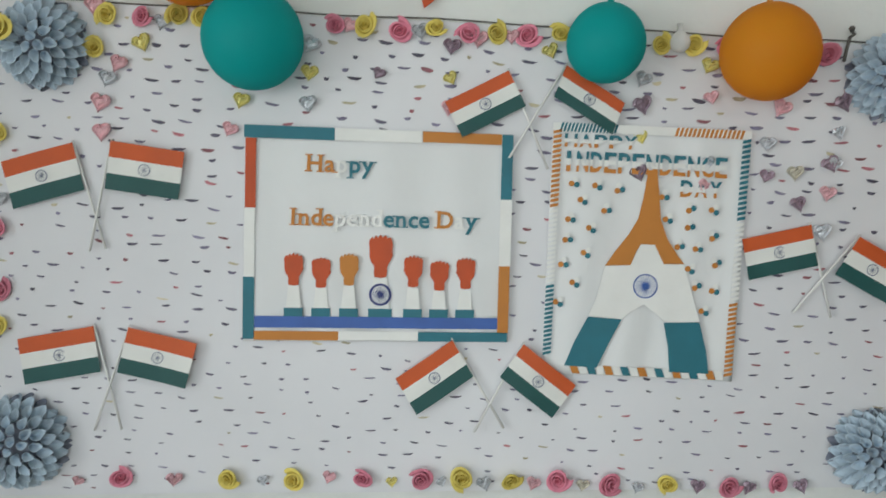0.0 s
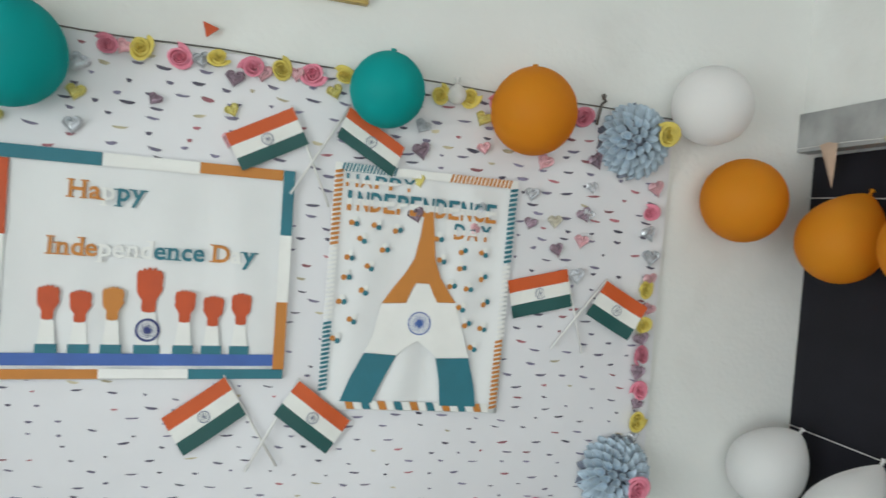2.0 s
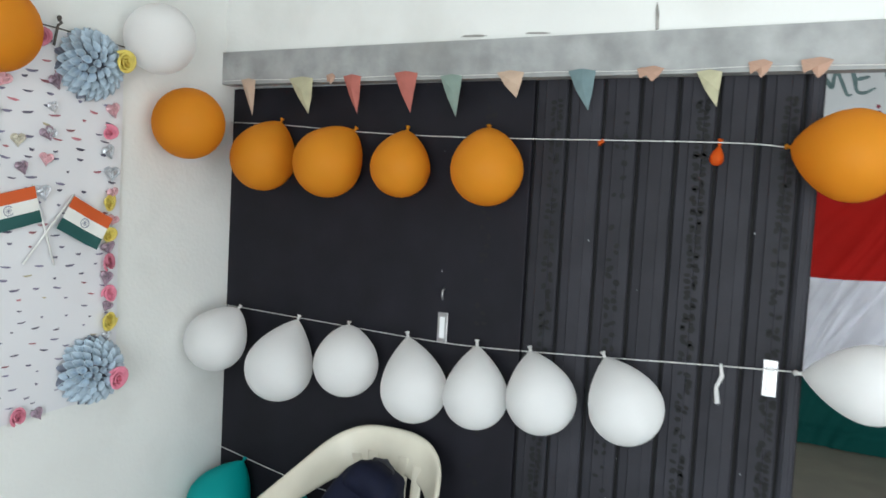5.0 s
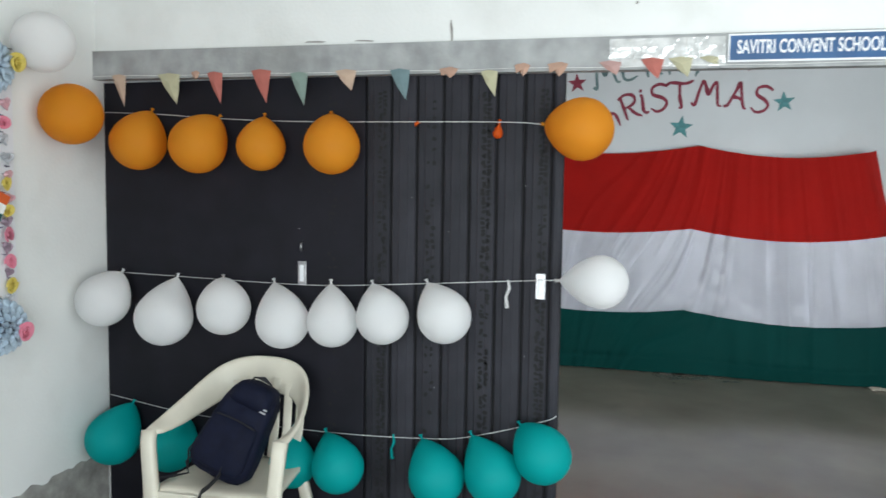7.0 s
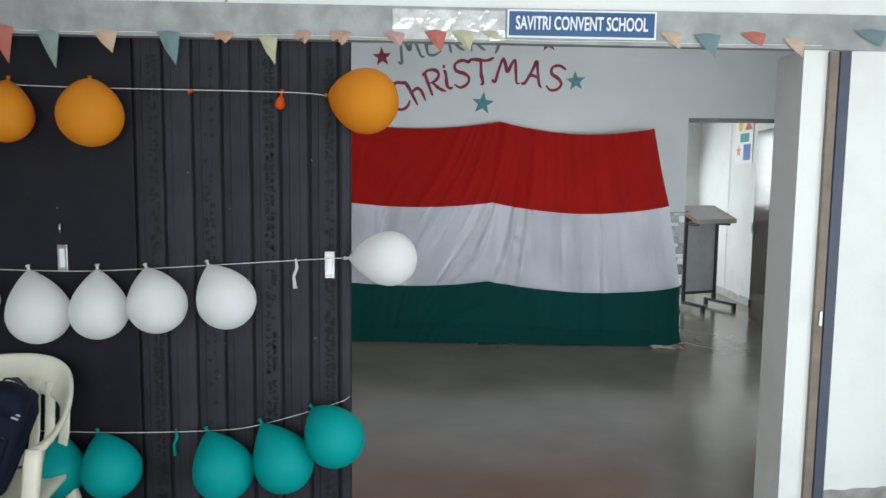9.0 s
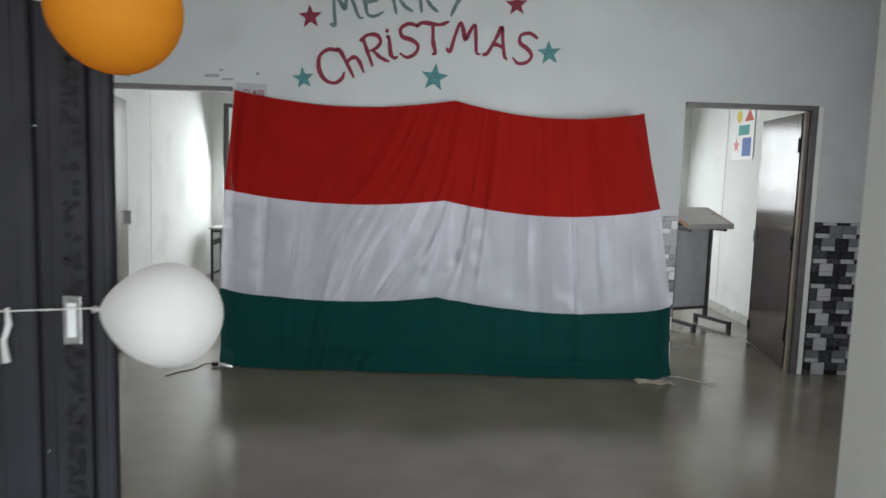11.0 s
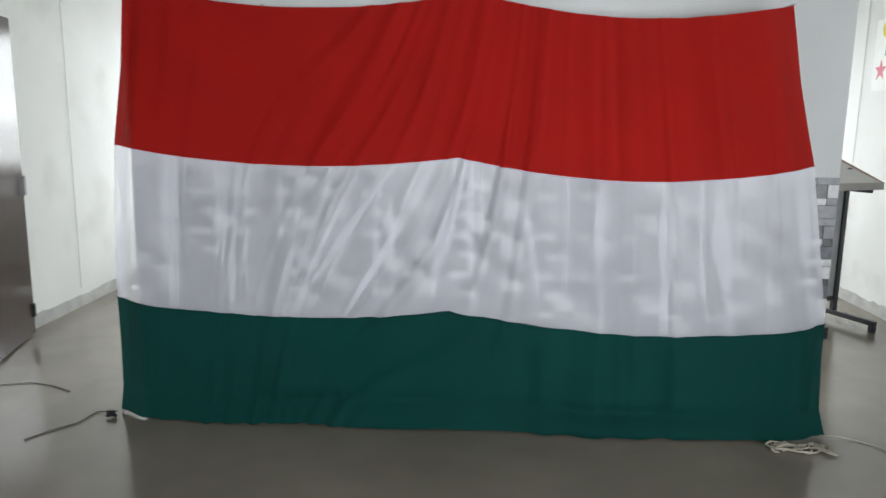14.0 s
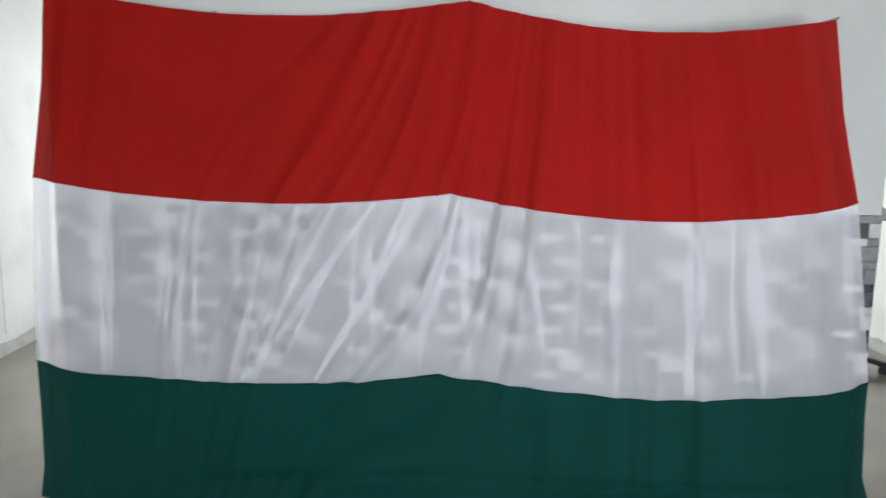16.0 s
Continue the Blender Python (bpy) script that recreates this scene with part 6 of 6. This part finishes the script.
draw = thing("wall_chart", Matrix.Translation((8.52, -4.362, 2.065)) @ Matrix(((-1, 0, 0, 0), (0, 0, 1, 0), (0, 1, 0, 0), (0, 0, 0, 1))), "hand-made paper chart with coloured shapes on the classroom wall", "chart")
part("paper", box(bmesh.new(), -0.28, 0.28, -0.28, 0.28, -0.002, 0.001), WHITE_PAPER, draw)
SH = {"y": mat("yellow_shape", (0.7, 0.6, 0.1), 0.6), "b": mat("blue_shape", (0.06, 0.13, 0.42), 0.6), "g": mat("green_shape", (0.04, 0.3, 0.28), 0.6), "r": mat("red_shape", (0.6, 0.1, 0.06), 0.6), "p": mat("pink_shape", (0.7, 0.2, 0.25), 0.6)}
part("shape", plate(bmesh.new(), [(-0.12, 0.10), (0.16, 0.10), (0.16, -0.06 + 0.05), (-0.12, -0.01)], 0.001, 0.0015), SH["g"], draw)
part("shape", plate(bmesh.new(), [(0.0, -0.04), (0.22, -0.04), (0.22, -0.24), (0.0, -0.24)], 0.001, 0.0015), SH["b"], draw)
part("shape", plate(bmesh.new(), [(0.02, 0.14), (0.26, 0.14), (0.14, 0.27)], 0.001, 0.0015), SH["r"], draw)
part("shape", ring(bmesh.new(), -0.12, 0.2, 0.001, 0.07, 0.001, 0.0015, 18), SH["y"], draw)
part("shape", plate(bmesh.new(), [(-0.16 + 0.09 * math.cos(k * math.pi / 5 + 1.57) * (1 if k % 2 == 0 else 0.4), -0.12 + 0.09 * math.sin(k * math.pi / 5 + 1.57) * (1 if k % 2 == 0 else 0.4)) for k in range(10)], 0.001, 0.0015), SH["p"], draw)


def window_set(name, m, w, h):
    """Steel window with glass and bars; local x across, y up, z inwards."""
    d = thing(name, m, "steel-framed window with plain glass and a middle bar", "window")
    d["kind"] = "structure"
    part("window_frame", box(bmesh.new(), -w / 2, w / 2, -h / 2, -h / 2 + 0.05, -0.03, 0.03), JAMB, d)
    part("window_frame", box(bmesh.new(), -w / 2, w / 2, h / 2 - 0.05, h / 2, -0.03, 0.03), JAMB, d)
    for x in (-w / 2, -0.025, w / 2 - 0.05):
        part("mullion", box(bmesh.new(), x, x + 0.05, -h / 2 + 0.05, h / 2 - 0.05, -0.03, 0.03), JAMB, d)
    for s in (-1, 1):
        p = part("pane", box(bmesh.new(), s * w / 4 - w / 4 + 0.04, s * w / 4 + w / 4 - 0.04, -h / 2 + 0.05, h / 2 - 0.05, -0.003, 0.003), GLASS, d)
        p.visible_shadow = False


window_set("window_1", facing_hall(10.28, 0.65, 1.6), 2.4, 1.5)
window_set("window_2", facing_hall(10.28, -2.6, 1.6), 2.3, 1.5)

# wall tiles of the hall, last
tile_run("wall_tiles_north", DL[1] + 0.047, 3.39, 1.272, 2, True)
tile_run("wall_tiles_south", -4.84, DR[0] - 0.044, 1.25, 3, True)
tile_run("wall_tiles_flag", DR[1] + 0.004, DL[0] - 0.004, 1.26, 4, False)


# ---- small marks and leftovers on the walls ----
def scrap(name, m, pts, material, label, category, thick=0.002):
    ob = part(name, plate(bmesh.new(), pts, thick), material, m=m)
    return tagged(ob, label, category)


rng = random.Random(77)
for y, z, w_, h in ((0.24, 2.285, 0.012, 0.085), (0.85, 2.262, 0.10, 0.008), (0.62, 2.258, 0.09, 0.006), (-0.52, 2.40, 0.02, 0.03), (-0.50, 2.36, 0.012, 0.012)):
    scrap("wall_chip", facing_hall(A1 - 0.0022, y, z, rng.uniform(-8, 8)), [(-w_ / 2, -h / 2), (w_ * 0.3, -h * 0.45), (w_ / 2, h * 0.1), (w_ * 0.1, h / 2), (-w_ * 0.35, h * 0.3)], WORN, "small dark chip in the whitewash above the beam", "wall chip")
for y, z, w_, h in ((0.80, 2.245, 0.12, 0.025), (0.68, 2.222, 0.10, 0.018), (0.73, 2.29, 0.03, 0.02), (1.86, 2.24, 0.03, 0.02), (1.45, 2.22, 0.04, 0.016), (0.45, 2.27, 0.025, 0.03), (-0.05, 2.05, 0.02, 0.02)):
    scrap("tape_remnant", facing_hall(B1 - 0.0026, y, z, rng.uniform(-14, 14)), [(-w_ / 2, -h / 2), (w_ * 0.4, -h * 0.4), (w_ / 2, h * 0.35), (w_ * 0.1, h / 2), (-w_ * 0.45, h * 0.4)], BEAM, "grey leftover of tape on the hall wall", "tape")
scrap("paper_scrap", on_board(-0.02, 2.225, 0.004), [(-0.018, 0.02), (0.026, 0.006), (-0.006, -0.022)], P_BROWN, "small torn orange paper triangle above the display sheet", "paper scrap")
hook = thing("wire_hook", on_board(1.135, 2.15, 0.01), "bent dark wire hook at the corner of the display sheet", "hook")
part("wire", tube(bmesh.new(), [(0.006, 0.055, 0.0), (0.012, 0.045, 0.008), (0.0, 0.035, 0.008), (-0.004, 0.01, 0.006), (-0.01, -0.03, 0.004)], 0.0045, 6), CORD, hook, smooth=True)
part("head", lathe(bmesh.new(), [(0, -0.006), (0.007, -0.004), (0.008, 0.002), (0.004, 0.007), (0, 0.008)], 10), CORD, hook, smooth=True, m=pose(0.006, 0.06, 0.004))
bm = bmesh.new()
tube(bm, [(8.05, 1.99, 3.0), (8.05, 1.988, 2.0), (8.053, 1.99, 1.0), (8.05, 1.99, 0.15)], 0.003, 6)
tagged(part("cable", bm, STRING), "thin cable down the white classroom wall", "cable")
bm = bmesh.new()
tube(bm, [(8.95, -4.36, 3.0), (8.95, -4.362, 2.0), (8.952, -4.36, 1.0), (8.95, -4.36, 0.15)], 0.003, 6)
tagged(part("cable", bm, STRING), "thin cable down the white classroom wall", "cable")
# bright floor reflection in the left doorway, put in as a flat white disc
bm = bmesh.new()
lathe(bm, [(0, 0.0), (0.10, 0.0), (0.13, 0.006), (0.12, 0.012), (0, 0.010)], 20)
tagged(part("plate", bm, SIGN_WHITE, m=pose(8.7, 1.78, 0.002)), "flat white disc standing in for a bright reflection on the classroom floor", "plate")
